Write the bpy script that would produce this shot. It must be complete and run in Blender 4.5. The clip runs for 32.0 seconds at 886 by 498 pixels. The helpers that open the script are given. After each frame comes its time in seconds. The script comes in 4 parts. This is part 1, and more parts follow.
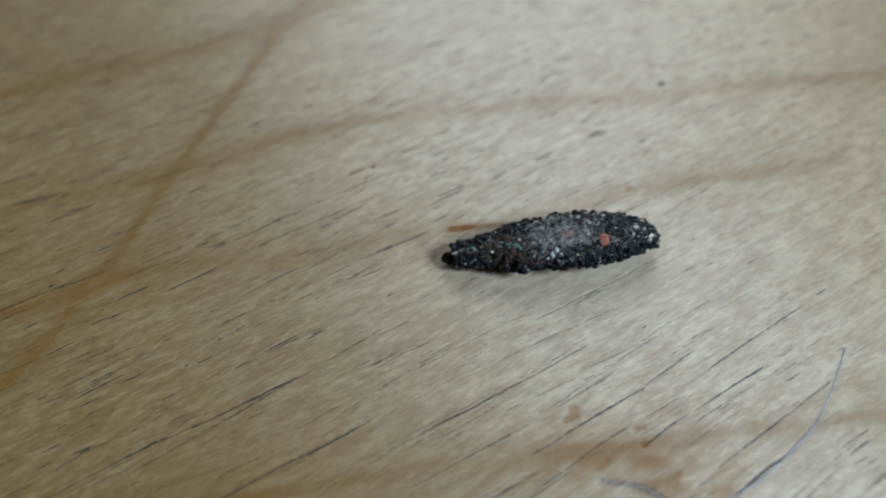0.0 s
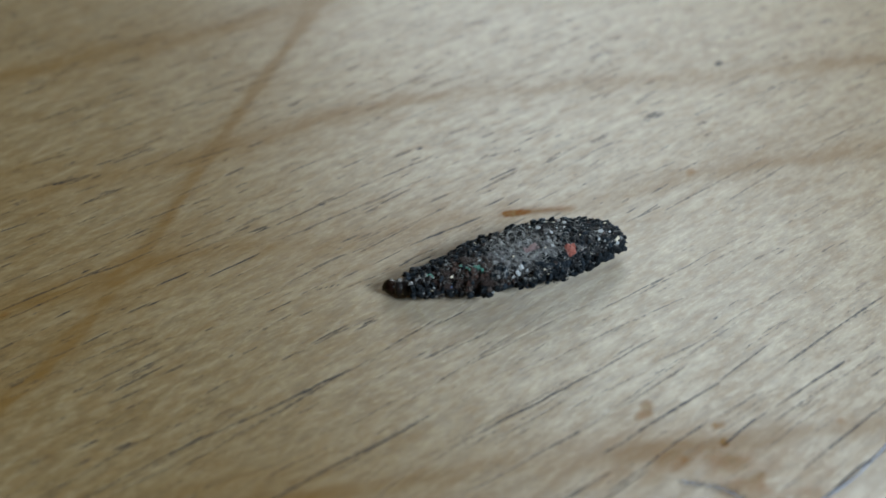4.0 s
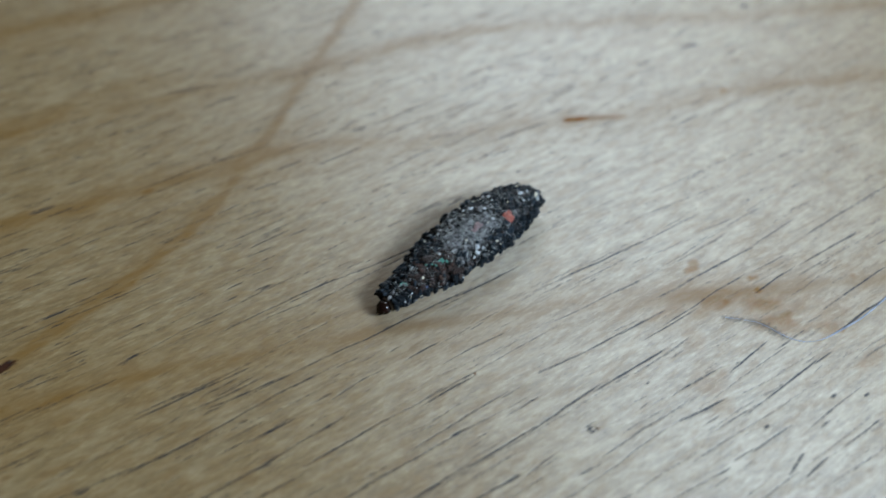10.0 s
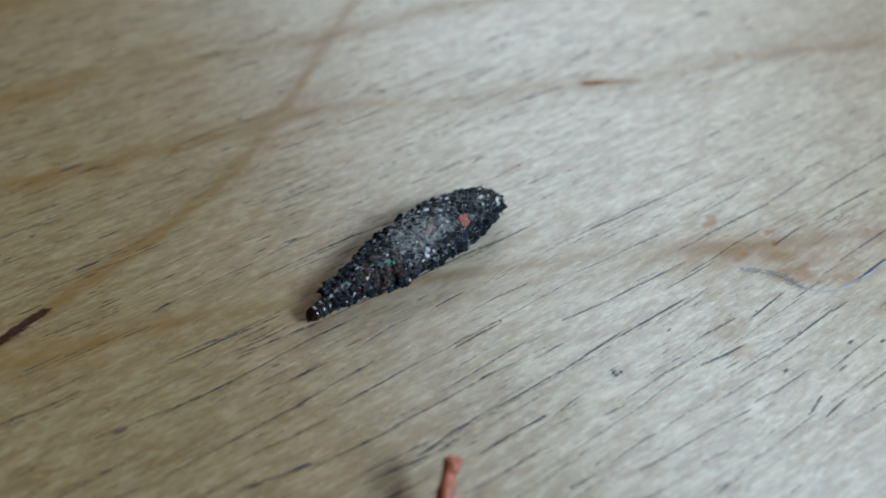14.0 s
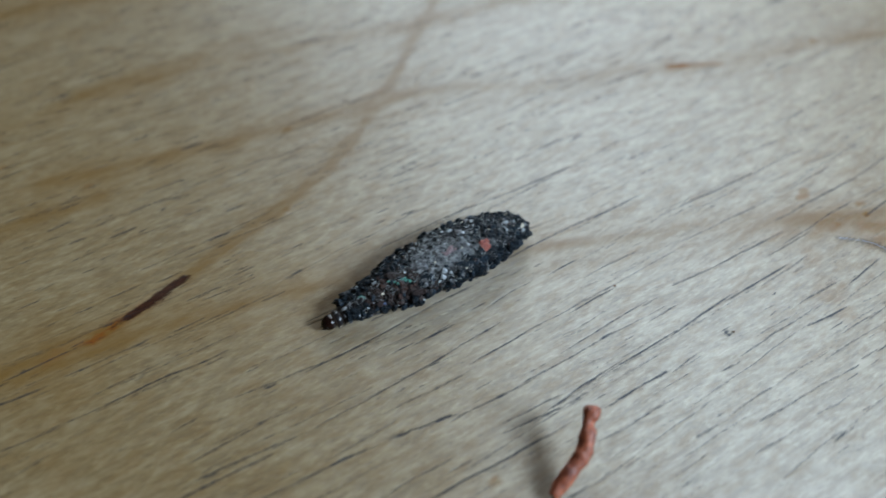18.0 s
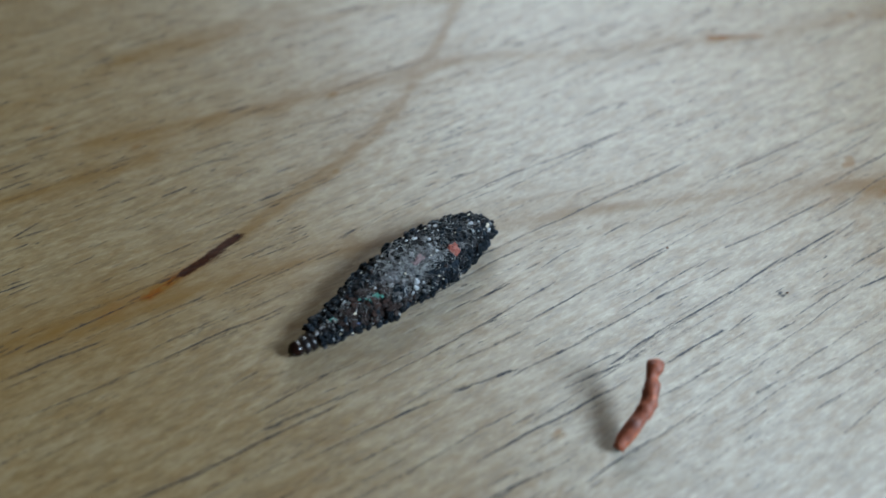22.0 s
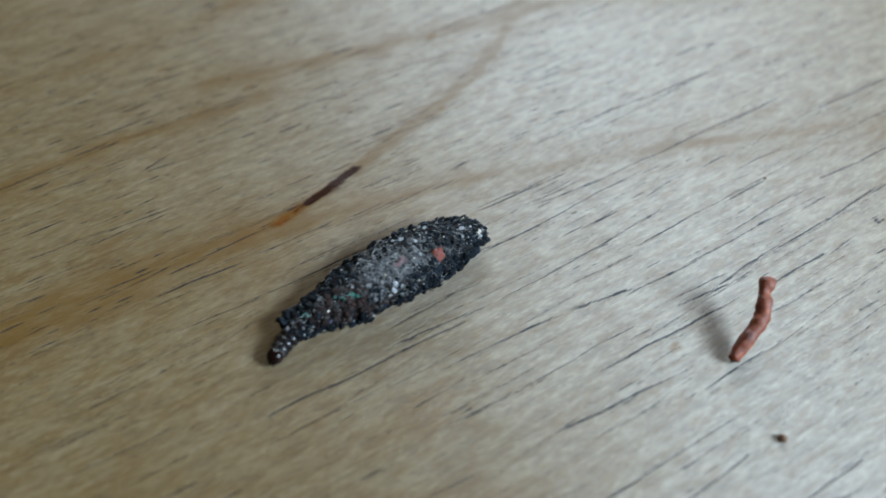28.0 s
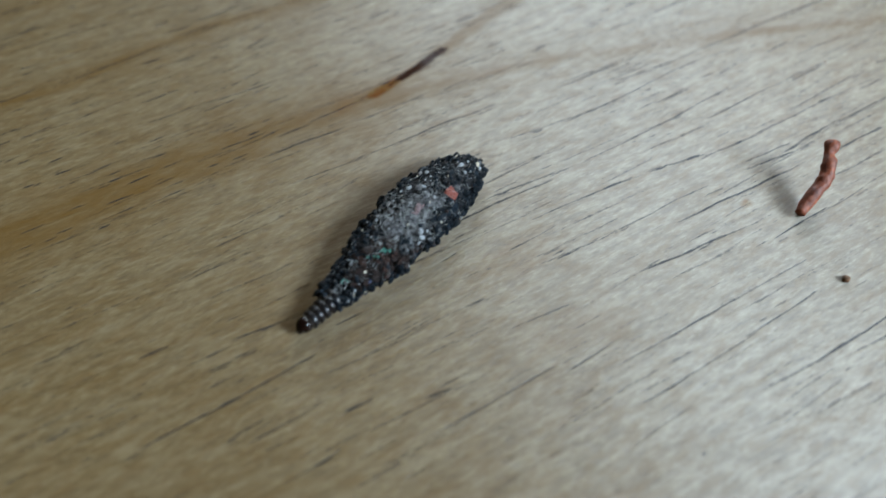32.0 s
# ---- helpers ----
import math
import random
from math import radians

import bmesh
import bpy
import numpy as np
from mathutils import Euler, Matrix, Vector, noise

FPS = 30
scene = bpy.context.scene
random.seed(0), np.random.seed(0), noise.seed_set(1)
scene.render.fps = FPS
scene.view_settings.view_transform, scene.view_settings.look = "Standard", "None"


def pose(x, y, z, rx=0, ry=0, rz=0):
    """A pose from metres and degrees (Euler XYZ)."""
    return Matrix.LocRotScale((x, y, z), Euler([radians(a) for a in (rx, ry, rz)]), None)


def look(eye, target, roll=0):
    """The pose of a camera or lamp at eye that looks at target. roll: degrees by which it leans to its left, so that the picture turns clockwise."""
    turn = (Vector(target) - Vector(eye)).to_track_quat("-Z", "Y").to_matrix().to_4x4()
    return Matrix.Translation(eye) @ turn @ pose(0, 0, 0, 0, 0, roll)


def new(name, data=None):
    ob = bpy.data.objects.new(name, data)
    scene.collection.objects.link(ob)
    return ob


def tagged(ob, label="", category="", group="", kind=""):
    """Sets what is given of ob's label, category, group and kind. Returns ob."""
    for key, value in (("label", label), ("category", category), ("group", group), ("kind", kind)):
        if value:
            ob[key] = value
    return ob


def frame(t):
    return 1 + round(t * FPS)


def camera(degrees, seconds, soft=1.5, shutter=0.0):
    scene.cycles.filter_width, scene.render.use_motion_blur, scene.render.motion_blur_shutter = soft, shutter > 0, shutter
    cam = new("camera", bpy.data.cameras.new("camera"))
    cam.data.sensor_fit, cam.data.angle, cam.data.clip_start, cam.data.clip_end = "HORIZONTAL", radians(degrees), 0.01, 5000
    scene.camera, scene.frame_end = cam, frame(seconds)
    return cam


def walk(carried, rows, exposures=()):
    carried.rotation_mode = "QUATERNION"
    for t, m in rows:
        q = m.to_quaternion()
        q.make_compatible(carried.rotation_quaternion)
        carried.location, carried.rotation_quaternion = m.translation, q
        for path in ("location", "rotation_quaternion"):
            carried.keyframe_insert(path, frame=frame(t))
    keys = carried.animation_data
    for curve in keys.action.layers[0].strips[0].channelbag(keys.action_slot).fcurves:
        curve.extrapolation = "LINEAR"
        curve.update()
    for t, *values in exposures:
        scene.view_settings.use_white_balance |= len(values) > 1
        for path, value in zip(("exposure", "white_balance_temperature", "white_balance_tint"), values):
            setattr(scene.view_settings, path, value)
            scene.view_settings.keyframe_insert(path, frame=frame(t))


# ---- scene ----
MM = 0.001

# ---- camera ----
cam = camera(54, 32.0, soft=1.6, shutter=0.9)
walk(cam, [
    (0.0, pose(0.01100, -0.02017, 0.03814, 42.06, 0.53, 0.20)),
    (0.5, pose(0.01007, -0.01899, 0.03679, 42.05, 0.78, 0.32)),
    (1.0, pose(0.00931, -0.01839, 0.03685, 42.00, 0.58, 0.15)),
    (1.5, pose(0.00903, -0.01822, 0.03639, 41.71, 0.63, 0.27)),
    (2.0, pose(0.00860, -0.01828, 0.03608, 42.12, 0.54, 0.29)),
    (2.5, pose(0.00818, -0.01820, 0.03578, 41.91, 0.51, 0.31)),
    (4.5, pose(0.00801, -0.01869, 0.03597, 41.51, 0.49, 0.56)),
    (5.0, pose(0.00758, -0.01860, 0.03636, 41.45, 0.46, 0.47)),
    (5.5, pose(0.00751, -0.01891, 0.03639, 41.63, 0.48, 0.59)),
    (6.0, pose(0.00739, -0.01922, 0.03594, 41.64, 0.61, 0.71)),
    (6.5, pose(0.00700, -0.02079, 0.03669, 41.32, 0.43, 0.83)),
    (7.0, pose(0.00680, -0.02091, 0.03685, 41.42, 0.46, 0.88)),
    (7.5, pose(0.00671, -0.02111, 0.03663, 41.58, 0.50, 0.80)),
    (8.0, pose(0.00597, -0.02330, 0.03717, 41.28, 0.56, 1.02)),
    (8.5, pose(0.00642, -0.02492, 0.03727, 41.66, 0.38, 0.86)),
    (9.0, pose(0.00585, -0.02548, 0.03697, 41.82, 0.09, 0.67)),
    (9.5, pose(0.00494, -0.02704, 0.03700, 41.65, 0.05, 0.75)),
    (10.0, pose(0.00300, -0.02963, 0.03762, 41.86, -0.41, 0.71)),
    (10.5, pose(0.00264, -0.03055, 0.03804, 41.74, -0.31, 0.87)),
    (11.0, pose(0.00109, -0.03217, 0.03766, 41.72, -0.42, 0.71)),
    (11.5, pose(0.00165, -0.03266, 0.03761, 41.74, -0.33, 0.77)),
    (12.0, pose(0.00183, -0.03260, 0.03727, 42.00, -0.37, 0.79)),
    (12.5, pose(0.00185, -0.03267, 0.03744, 41.93, -0.60, 0.80)),
    (13.0, pose(0.00163, -0.03260, 0.03707, 41.92, -0.67, 0.65)),
    (13.5, pose(0.00138, -0.03232, 0.03673, 41.76, -0.71, 0.53)),
    (14.0, pose(0.00148, -0.03224, 0.03668, 41.77, -0.59, 0.58)),
    (14.5, pose(0.00109, -0.03236, 0.03626, 41.55, -0.43, 0.64)),
    (16.5, pose(0.00009, -0.03286, 0.03572, 41.50, -0.42, 0.50)),
    (17.0, pose(-0.00088, -0.03292, 0.03596, 41.23, -0.41, 0.43)),
    (17.5, pose(-0.00297, -0.03408, 0.03673, 41.58, -0.41, 0.41)),
    (18.0, pose(-0.00497, -0.03549, 0.03752, 41.84, -0.41, 0.54)),
    (18.5, pose(-0.00555, -0.03590, 0.03788, 41.90, -0.52, 0.51)),
    (19.0, pose(-0.00593, -0.03607, 0.03782, 42.11, -0.84, 0.38)),
    (19.5, pose(-0.00688, -0.03636, 0.03722, 42.12, -1.13, 0.28)),
    (20.0, pose(-0.00754, -0.03636, 0.03741, 41.84, -1.13, 0.49)),
    (20.5, pose(-0.00788, -0.03643, 0.03718, 41.85, -1.09, 0.40)),
    (21.0, pose(-0.00811, -0.03643, 0.03690, 41.82, -1.08, 0.38)),
    (21.5, pose(-0.00814, -0.03682, 0.03666, 41.88, -1.00, 0.51)),
    (22.0, pose(-0.00842, -0.03720, 0.03614, 41.74, -1.16, 0.54)),
    (22.5, pose(-0.00875, -0.03772, 0.03582, 41.52, -1.11, 0.66)),
    (23.0, pose(-0.00942, -0.03833, 0.03567, 41.12, -1.05, 0.97)),
    (23.5, pose(-0.00993, -0.03849, 0.03542, 41.10, -1.40, 0.72)),
    (24.0, pose(-0.01078, -0.03909, 0.03519, 40.95, -1.23, 0.73)),
    (24.5, pose(-0.01238, -0.03927, 0.03614, 40.77, -1.26, 0.76)),
    (25.0, pose(-0.01319, -0.04086, 0.03771, 40.72, -1.24, 1.39)),
    (25.5, pose(-0.01344, -0.04087, 0.03768, 40.67, -1.47, 1.00)),
    (27.5, pose(-0.01320, -0.04052, 0.03652, 39.94, -0.72, 1.07)),
    (28.0, pose(-0.01395, -0.04070, 0.03654, 39.70, -0.43, 1.03)),
    (28.5, pose(-0.01470, -0.04127, 0.03656, 39.65, -0.45, 1.00)),
    (29.0, pose(-0.01563, -0.04203, 0.03548, 39.46, -0.40, 1.08)),
    (29.5, pose(-0.01590, -0.04348, 0.03623, 39.14, -0.43, 1.29)),
    (30.0, pose(-0.01610, -0.04437, 0.03618, 38.80, -0.42, 1.40)),
    (30.5, pose(-0.01670, -0.04562, 0.03590, 38.19, -0.35, 1.57)),
    (31.0, pose(-0.01740, -0.04718, 0.03536, 37.95, -0.46, 1.78)),
    (31.5, pose(-0.01763, -0.04748, 0.03597, 37.41, -0.31, 2.01)),
    (32.0, pose(-0.01835, -0.04803, 0.03607, 37.56, -0.51, 1.91)),
], exposures=[(0.0, -0.34, 6500, 10), (6.0, -0.34, 6500, 10), (8.0, -0.22, 6330, 10), (9.0, -0.19, 6200, 10), (12.0, -0.14, 5950, 10), (14.5, -0.16, 5950, 10), (17.0, -0.24, 5940, 9.8), (19.0, -0.19, 5940, 9.5), (24.0, -0.26, 5950, 9.5), (28.0, -0.14, 5950, 10), (30.0, -0.20, 6050, 10), (32.0, -0.20, 6180, 10)])
cam.data.dof.use_dof = True
cam.data.dof.focus_distance = 0.0468
cam.data.dof.aperture_fstop = 27.0

# ---- daylight ----
world = bpy.data.worlds.new("overcast_sky")
scene.world = world
world.use_nodes = True
wn = world.node_tree
sky = wn.nodes.new("ShaderNodeTexSky")
sky.sky_type, sky.sun_disc = "NISHITA", False
sky.sun_elevation, sky.sun_rotation = radians(40), radians(200)
wn.links.new(sky.outputs[0], wn.nodes["Background"].inputs[0])
wn.nodes["Background"].inputs[1].default_value = 0.06

EAST, NORTH = 0.55, 0.50  # the walls with the windows
WIN_E = (-0.32, -0.07, 0.23, 0.49)  # from, to along the east wall, and from, to in height above the table
WIN_N = (-0.14, 0.26, 0.10, 0.38)  # the same along the north wall, an unseen opening added for the fill lamp


def area_lamp(name, m, width, height, power, color):
    data = bpy.data.lights.new(name, "AREA")
    data.shape, data.size, data.size_y, data.energy, data.color = "RECTANGLE", width, height, power, color
    new(name, data).matrix_world = m


area_lamp("east_daylight", look((EAST - 0.01, -0.196, 0.362), (0, 0, 0.05)), 0.22, 0.23, 15.2, (0.695, 0.85, 0.955))
# added fill lamp that lifts the sheen on the far side of the board
area_lamp("north_sheen_fill", look((0.06, NORTH - 0.01, 0.24), (0.0, 0, 0.0)), 0.36, 0.24, 3.8, (0.85, 0.94, 0.97))


# ---- materials ----
class Nodes:
    """A small helper round one node material."""

    def __init__(self, name, rough=0.6, spec=0.5):
        self.mat = bpy.data.materials.new(name)
        self.mat.use_nodes = True
        self.t = self.mat.node_tree
        self.bsdf = self.t.nodes["Principled BSDF"]
        self.bsdf.inputs["Roughness"].default_value = rough
        self.bsdf.inputs["Specular IOR Level"].default_value = spec

    def add(self, kind, **values):
        n = self.t.nodes.new(kind)
        for k, v in values.items():
            n.inputs[k].default_value = v
        return n

    def link(self, a, b):
        self.t.links.new(a, b)

    def coords(self, scale, turn=0.0):
        tc, mp = self.add("ShaderNodeTexCoord"), self.add("ShaderNodeMapping")
        mp.inputs["Scale"].default_value = scale
        mp.inputs["Rotation"].default_value = (0, 0, turn)
        self.link(tc.outputs["Object"], mp.inputs["Vector"])
        return mp.outputs[0]

    def noise(self, scale, vector=None, detail=4.0, rough=0.6):
        n = self.add("ShaderNodeTexNoise", Scale=scale, Detail=detail, Roughness=rough)
        self.link(vector or self.coords((1, 1, 1)), n.inputs["Vector"])
        return n.outputs["Fac"]

    def ramp(self, fac, *stops):
        r = self.add("ShaderNodeValToRGB")
        e = r.color_ramp.elements
        while len(e) < len(stops):
            e.new(0.5)
        for el, (pos, col) in zip(e, stops):
            el.position, el.color = pos, (*col, 1) if len(col) == 3 else col
        self.link(fac, r.inputs[0])
        return r.outputs[0]

    def mix(self, fac, a, b, blend="MIX"):
        m = self.t.nodes.new("ShaderNodeMix")
        m.data_type, m.blend_type = "RGBA", blend
        for sock, v in ((m.inputs[0], fac), (m.inputs[6], a), (m.inputs[7], b)):
            if isinstance(v, (int, float)):
                sock.default_value = v
            elif isinstance(v, tuple):
                sock.default_value = (*v, 1)
            else:
                self.link(v, sock)
        return m.outputs[2]

    def math(self, op, a, b=0.0):
        m = self.t.nodes.new("ShaderNodeMath")
        m.operation = op
        for sock, v in ((m.inputs[0], a), (m.inputs[1], b)):
            if isinstance(v, (int, float)):
                sock.default_value = v
            else:
                self.link(v, sock)
        return m.outputs[0]

    def attr(self, name):
        a = self.t.nodes.new("ShaderNodeAttribute")
        a.attribute_name = name
        return a.outputs["Fac"]

    def color(self, c):
        if isinstance(c, tuple):
            self.bsdf.inputs["Base Color"].default_value = (*c, 1)
        else:
            self.link(c, self.bsdf.inputs["Base Color"])

    def bump(self, height, distance, strength=1.0):
        b = self.add("ShaderNodeBump", Strength=strength, Distance=distance)
        self.link(height, b.inputs["Height"])
        self.link(b.outputs[0], self.bsdf.inputs["Normal"])


def wood_material():
    m = Nodes("pale_wood", 0.5, 0.55)
    fibre = m.noise(1.0, m.coords((1300, 4800, 2000)), 5, 0.65)
    mottle = m.noise(1.0, m.coords((520, 2300, 800)), 4, 0.6)
    streak = m.noise(1.0, m.coords((70, 900, 500)), 4, 0.6)
    cloud = m.noise(1.0, m.coords((70, 140, 100)), 3, 0.55)
    fleck = m.noise(1.0, m.coords((1500, 6200, 2600)), 4, 0.7)
    patch = m.noise(1.0, m.coords((260, 520, 500)), 5, 0.65)
    base = m.ramp(cloud, (0.30, (0.101, 0.063, 0.022)), (0.52, (0.121, 0.080, 0.032)), (0.75, (0.143, 0.100, 0.044)))
    base = m.mix(m.ramp(patch, (0.46, (0, 0, 0)), (0.66, (0.65, 0.65, 0.65))), base, (0.108, 0.064, 0.020))
    base = m.mix(m.ramp(patch, (0.34, (0.6, 0.6, 0.6)), (0.50, (0, 0, 0))), base, (0.175, 0.131, 0.069))
    base = m.mix(m.ramp(streak, (0.38, (0, 0, 0)), (0.62, (0.5, 0.5, 0.5))), base, (0.148, 0.106, 0.052))
    base = m.mix(m.ramp(fibre, (0.34, (0.5, 0.5, 0.5)), (0.50, (0, 0, 0))), base, (0.069, 0.039, 0.011))
    base = m.mix(m.ramp(mottle, (0.34, (0.6, 0.6, 0.6)), (0.52, (0, 0, 0))), base, (0.081, 0.054, 0.025))
    base = m.mix(m.ramp(mottle, (0.50, (0, 0, 0)), (0.68, (0.6, 0.6, 0.6))), base, (0.175, 0.134, 0.075))
    # pale fibre flecks, brightened in colour to stand in for glints too
    base = m.mix(m.ramp(fleck, (0.52, (0, 0, 0)), (0.74, (0.52, 0.52, 0.52))), base, (0.252, 0.203, 0.122))
    base = m.mix(m.ramp(fleck, (0.32, (0.5, 0.5, 0.5)), (0.46, (0, 0, 0))), base, (0.059, 0.036, 0.016))
    tan = m.ramp(m.noise(1.0, m.coords((620, 1700, 900)), 4, 0.7), (0.48, (0, 0, 0)), (0.62, (1, 1, 1)))
    base = m.mix(m.math("MULTIPLY", tan, 0.45), base, (0.118, 0.070, 0.027))
    torn = m.noise(1.0, m.coords((2600, 6500, 2600)), 4, 0.7)
    blotchy = m.ramp(m.noise(1.0, m.coords((1500, 2300, 1500)), 5, 0.7), (0.36, (0.1, 0.1, 0.1)), (0.60, (1, 1, 1)))
    ragged = m.ramp(m.noise(1.0, m.coords((500, 1800, 900)), 4, 0.7), (0.3, (0.45, 0.45, 0.45)), (0.65, (1, 1, 1)))
    base = m.mix(m.math("MULTIPLY", m.attr("ring"), ragged), base, (0.099, 0.053, 0.013))
    base = m.mix(m.math("MULTIPLY", m.attr("stain"), blotchy), base, (0.122, 0.058, 0.016))
    base = m.mix(m.math("MULTIPLY", m.attr("resin"), blotchy), base, (0.105, 0.029, 0.003))
    tar = m.ramp(m.math("ADD", m.attr("tar"), m.math("MULTIPLY", m.math("SUBTRACT", torn, 0.5), 1.4)), (0.30, (0, 0, 0)), (0.62, (1, 1, 1)))
    base = m.mix(tar, base, m.ramp(torn, (0.35, (0.014, 0.006, 0.004)), (0.65, (0.032, 0.013, 0.007))))
    pore = m.ramp(m.math("SUBTRACT", m.attr("pore"), m.math("MULTIPLY", m.math("SUBTRACT", torn, 0.46), 1.2)), (0.08, (0, 0, 0)), (0.55, (1, 1, 1)))
    base = m.mix(pore, base, (0.019, 0.018, 0.019))
    m.color(base)
    rough = m.ramp(fibre, (0.3, (0.60, 0.60, 0.60)), (0.7, (0.47, 0.47, 0.47)))
    rough = m.mix(m.ramp(fleck, (0.54, (0, 0, 0)), (0.66, (1, 1, 1))), rough, (0.40, 0.40, 0.40))
    m.link(rough, m.bsdf.inputs["Roughness"])
    # the fibres run along the board, so the sheen spreads across them
    across, turned = m.add("ShaderNodeCombineXYZ", Y=1.0), m.t.nodes.new("ShaderNodeVectorTransform")
    turned.vector_type, turned.convert_from, turned.convert_to = "VECTOR", "OBJECT", "WORLD"
    m.link(across.outputs[0], turned.inputs[0])
    m.link(turned.outputs[0], m.bsdf.inputs["Tangent"])
    m.bsdf.inputs["Anisotropic"].default_value = 0.9
    open_grain = m.math("SUBTRACT", 1.0, m.math("MULTIPLY", m.math("MAXIMUM", pore, tar), 0.85))
    soaked = m.math("ADD", m.math("MULTIPLY", m.attr("resin"), 0.95), m.math("ADD", m.math("MULTIPLY", m.attr("stain"), 0.62), m.math("MULTIPLY", m.attr("ring"), 0.45)))
    soaked = m.math("MINIMUM", 0.95, soaked)
    dull = m.math("ADD", m.math("MULTIPLY", m.ramp(patch, (0.42, (0, 0, 0)), (0.66, (1, 1, 1))), 0.12), m.math("MULTIPLY", m.ramp(mottle, (0.40, (1, 1, 1)), (0.58, (0, 0, 0))), 0.12))
    dull = m.math("ADD", dull, m.math("MULTIPLY", tan, 0.2))
    polish = m.math("MULTIPLY", open_grain, m.math("SUBTRACT", 1.0, soaked))
    m.link(m.math("MULTIPLY", polish, m.math("SUBTRACT", 1.0, dull)), m.bsdf.inputs["Specular IOR Level"])
    h = m.math("ADD", m.math("MULTIPLY", fibre, 1.0), m.math("MULTIPLY", fleck, 0.7))
    m.bump(h, 0.00006, 0.5)
    return m.mat


def grain_material(name, dark, mid, light, rough=0.6, per_object=False, spec=0.35):
    m = Nodes(name, rough, spec)
    if per_object:
        rnd = m.add("ShaderNodeObjectInfo").outputs["Random"]
    else:
        rnd = m.add("ShaderNodeNewGeometry").outputs["Random Per Island"]
    col = m.ramp(rnd, (0.0, dark), (0.6, mid), (1.0, light))
    spot = m.noise(5200, None, 4, 0.7)
    m.color(m.mix(m.ramp(spot, (0.45, (0, 0, 0)), (0.72, (0.5, 0.5, 0.5))), col, light))
    m.bump(m.noise(9000, None, 3, 0.7), 0.00004, 0.9)
    return m.mat


def mottled(name, a, b, scale, rough=0.5, spec=0.5, depth=0.00004):
    m = Nodes(name, rough, spec)
    m.color(m.mix(m.ramp(m.noise(scale, None, 5, 0.65), (0.35, (0, 0, 0)), (0.68, (1, 1, 1))), a, b))
    if depth:
        m.bump(m.noise(scale * 2.2, None, 4, 0.65), depth, 0.8)
    return m.mat


WOOD = wood_material()
PLASTER = mottled("wall_plaster", (0.22, 0.15, 0.08), (0.28, 0.20, 0.11), 9.0, 0.9, 0.3, 0.001)
FLOORING = mottled("dark_floor", (0.20, 0.13, 0.07), (0.30, 0.20, 0.11), 6.0, 0.6, 0.4, 0.001)
FRAME_WHITE = mottled("white_frame_paint", (0.74, 0.74, 0.72), (0.80, 0.80, 0.78), 20.0, 0.5, 0.5, 0.0005)


def silk_material():
    m = Nodes("matted_silk", 0.8, 0.3)
    dark = m.mix(m.ramp(m.noise(2600, None, 5, 0.7), (0.40, (0, 0, 0)), (0.68, (1, 1, 1))), (0.002, 0.002, 0.003), (0.014, 0.014, 0.017))
    felt = m.mix(m.ramp(m.noise(3600, None, 5, 0.75), (0.36, (0, 0, 0)), (0.66, (1, 1, 1))), (0.022, 0.022, 0.025), (0.19, 0.19, 0.20))
    earth = m.mix(m.ramp(m.noise(2400, None, 5, 0.75), (0.38, (0, 0, 0)), (0.66, (1, 1, 1))), (0.005, 0.004, 0.004), (0.045, 0.026, 0.020))
    m.color(m.mix(m.attr("earth"), m.mix(m.attr("felt"), dark, felt), earth))
    m.bump(m.noise(5200, None, 5, 0.7), 0.00012, 1.0)
    return m.mat


SILK = silk_material()
SOOT = grain_material("black_grit", (0.001, 0.002, 0.003), (0.002, 0.004, 0.006), (0.014, 0.020, 0.027), 0.50, spec=0.08)
GREY = grain_material("grey_grit", (0.010, 0.011, 0.013), (0.042, 0.044, 0.047), (0.17, 0.175, 0.18), 0.6)
BROWN = grain_material("brown_grit", (0.003, 0.003, 0.003), (0.010, 0.006, 0.005), (0.060, 0.046, 0.042), 0.6, spec=0.15)
SOOT_1 = grain_material("black_sand", (0.001, 0.002, 0.003), (0.002, 0.004, 0.006), (0.013, 0.019, 0.027), 0.44, True, 0.10)
GREY_1 = grain_material("grey_sand", (0.014, 0.014, 0.015), (0.052, 0.050, 0.052), (0.15, 0.148, 0.150), 0.5, True)
BROWN_1 = grain_material("brown_sand", (0.004, 0.003, 0.003), (0.014, 0.007, 0.006), (0.050, 0.026, 0.020), 0.6, True, 0.15)
QUARTZ = mottled("pale_quartz", (0.12, 0.13, 0.14), (0.40, 0.42, 0.44), 4000, 0.35, 0.5)
CREAM = mottled("cream_sand", (0.34, 0.29, 0.20), (0.60, 0.55, 0.44), 4000, 0.5)
BRICK_RED = mottled("brick_red_paint", (0.10, 0.018, 0.010), (0.23, 0.046, 0.026), 3200, 0.6)
ROSE = mottled("rose_grey_paint", (0.09, 0.05, 0.052), (0.18, 0.12, 0.125), 3200, 0.7)
GREEN = mottled("sea_green_paint", (0.008, 0.055, 0.043), (0.03, 0.16, 0.12), 3200, 0.5)
BLUE = mottled("dull_blue_paint", (0.02, 0.035, 0.09), (0.06, 0.08, 0.16), 3200, 0.5)
CHITIN = mottled("dark_chitin", (0.002, 0.002, 0.003), (0.007, 0.005, 0.005), 2500, 0.32, 0.28, 0.00001)
HEAD_SHELL = mottled("brown_head_shell", (0.002, 0.001, 0.001), (0.008, 0.003, 0.002), 2200, 0.2, 0.22, 0.00001)
SKIN = mottled("pale_grey_skin", (0.05, 0.048, 0.045), (0.17, 0.165, 0.16), 2400, 0.35, 0.5, 0.00002)
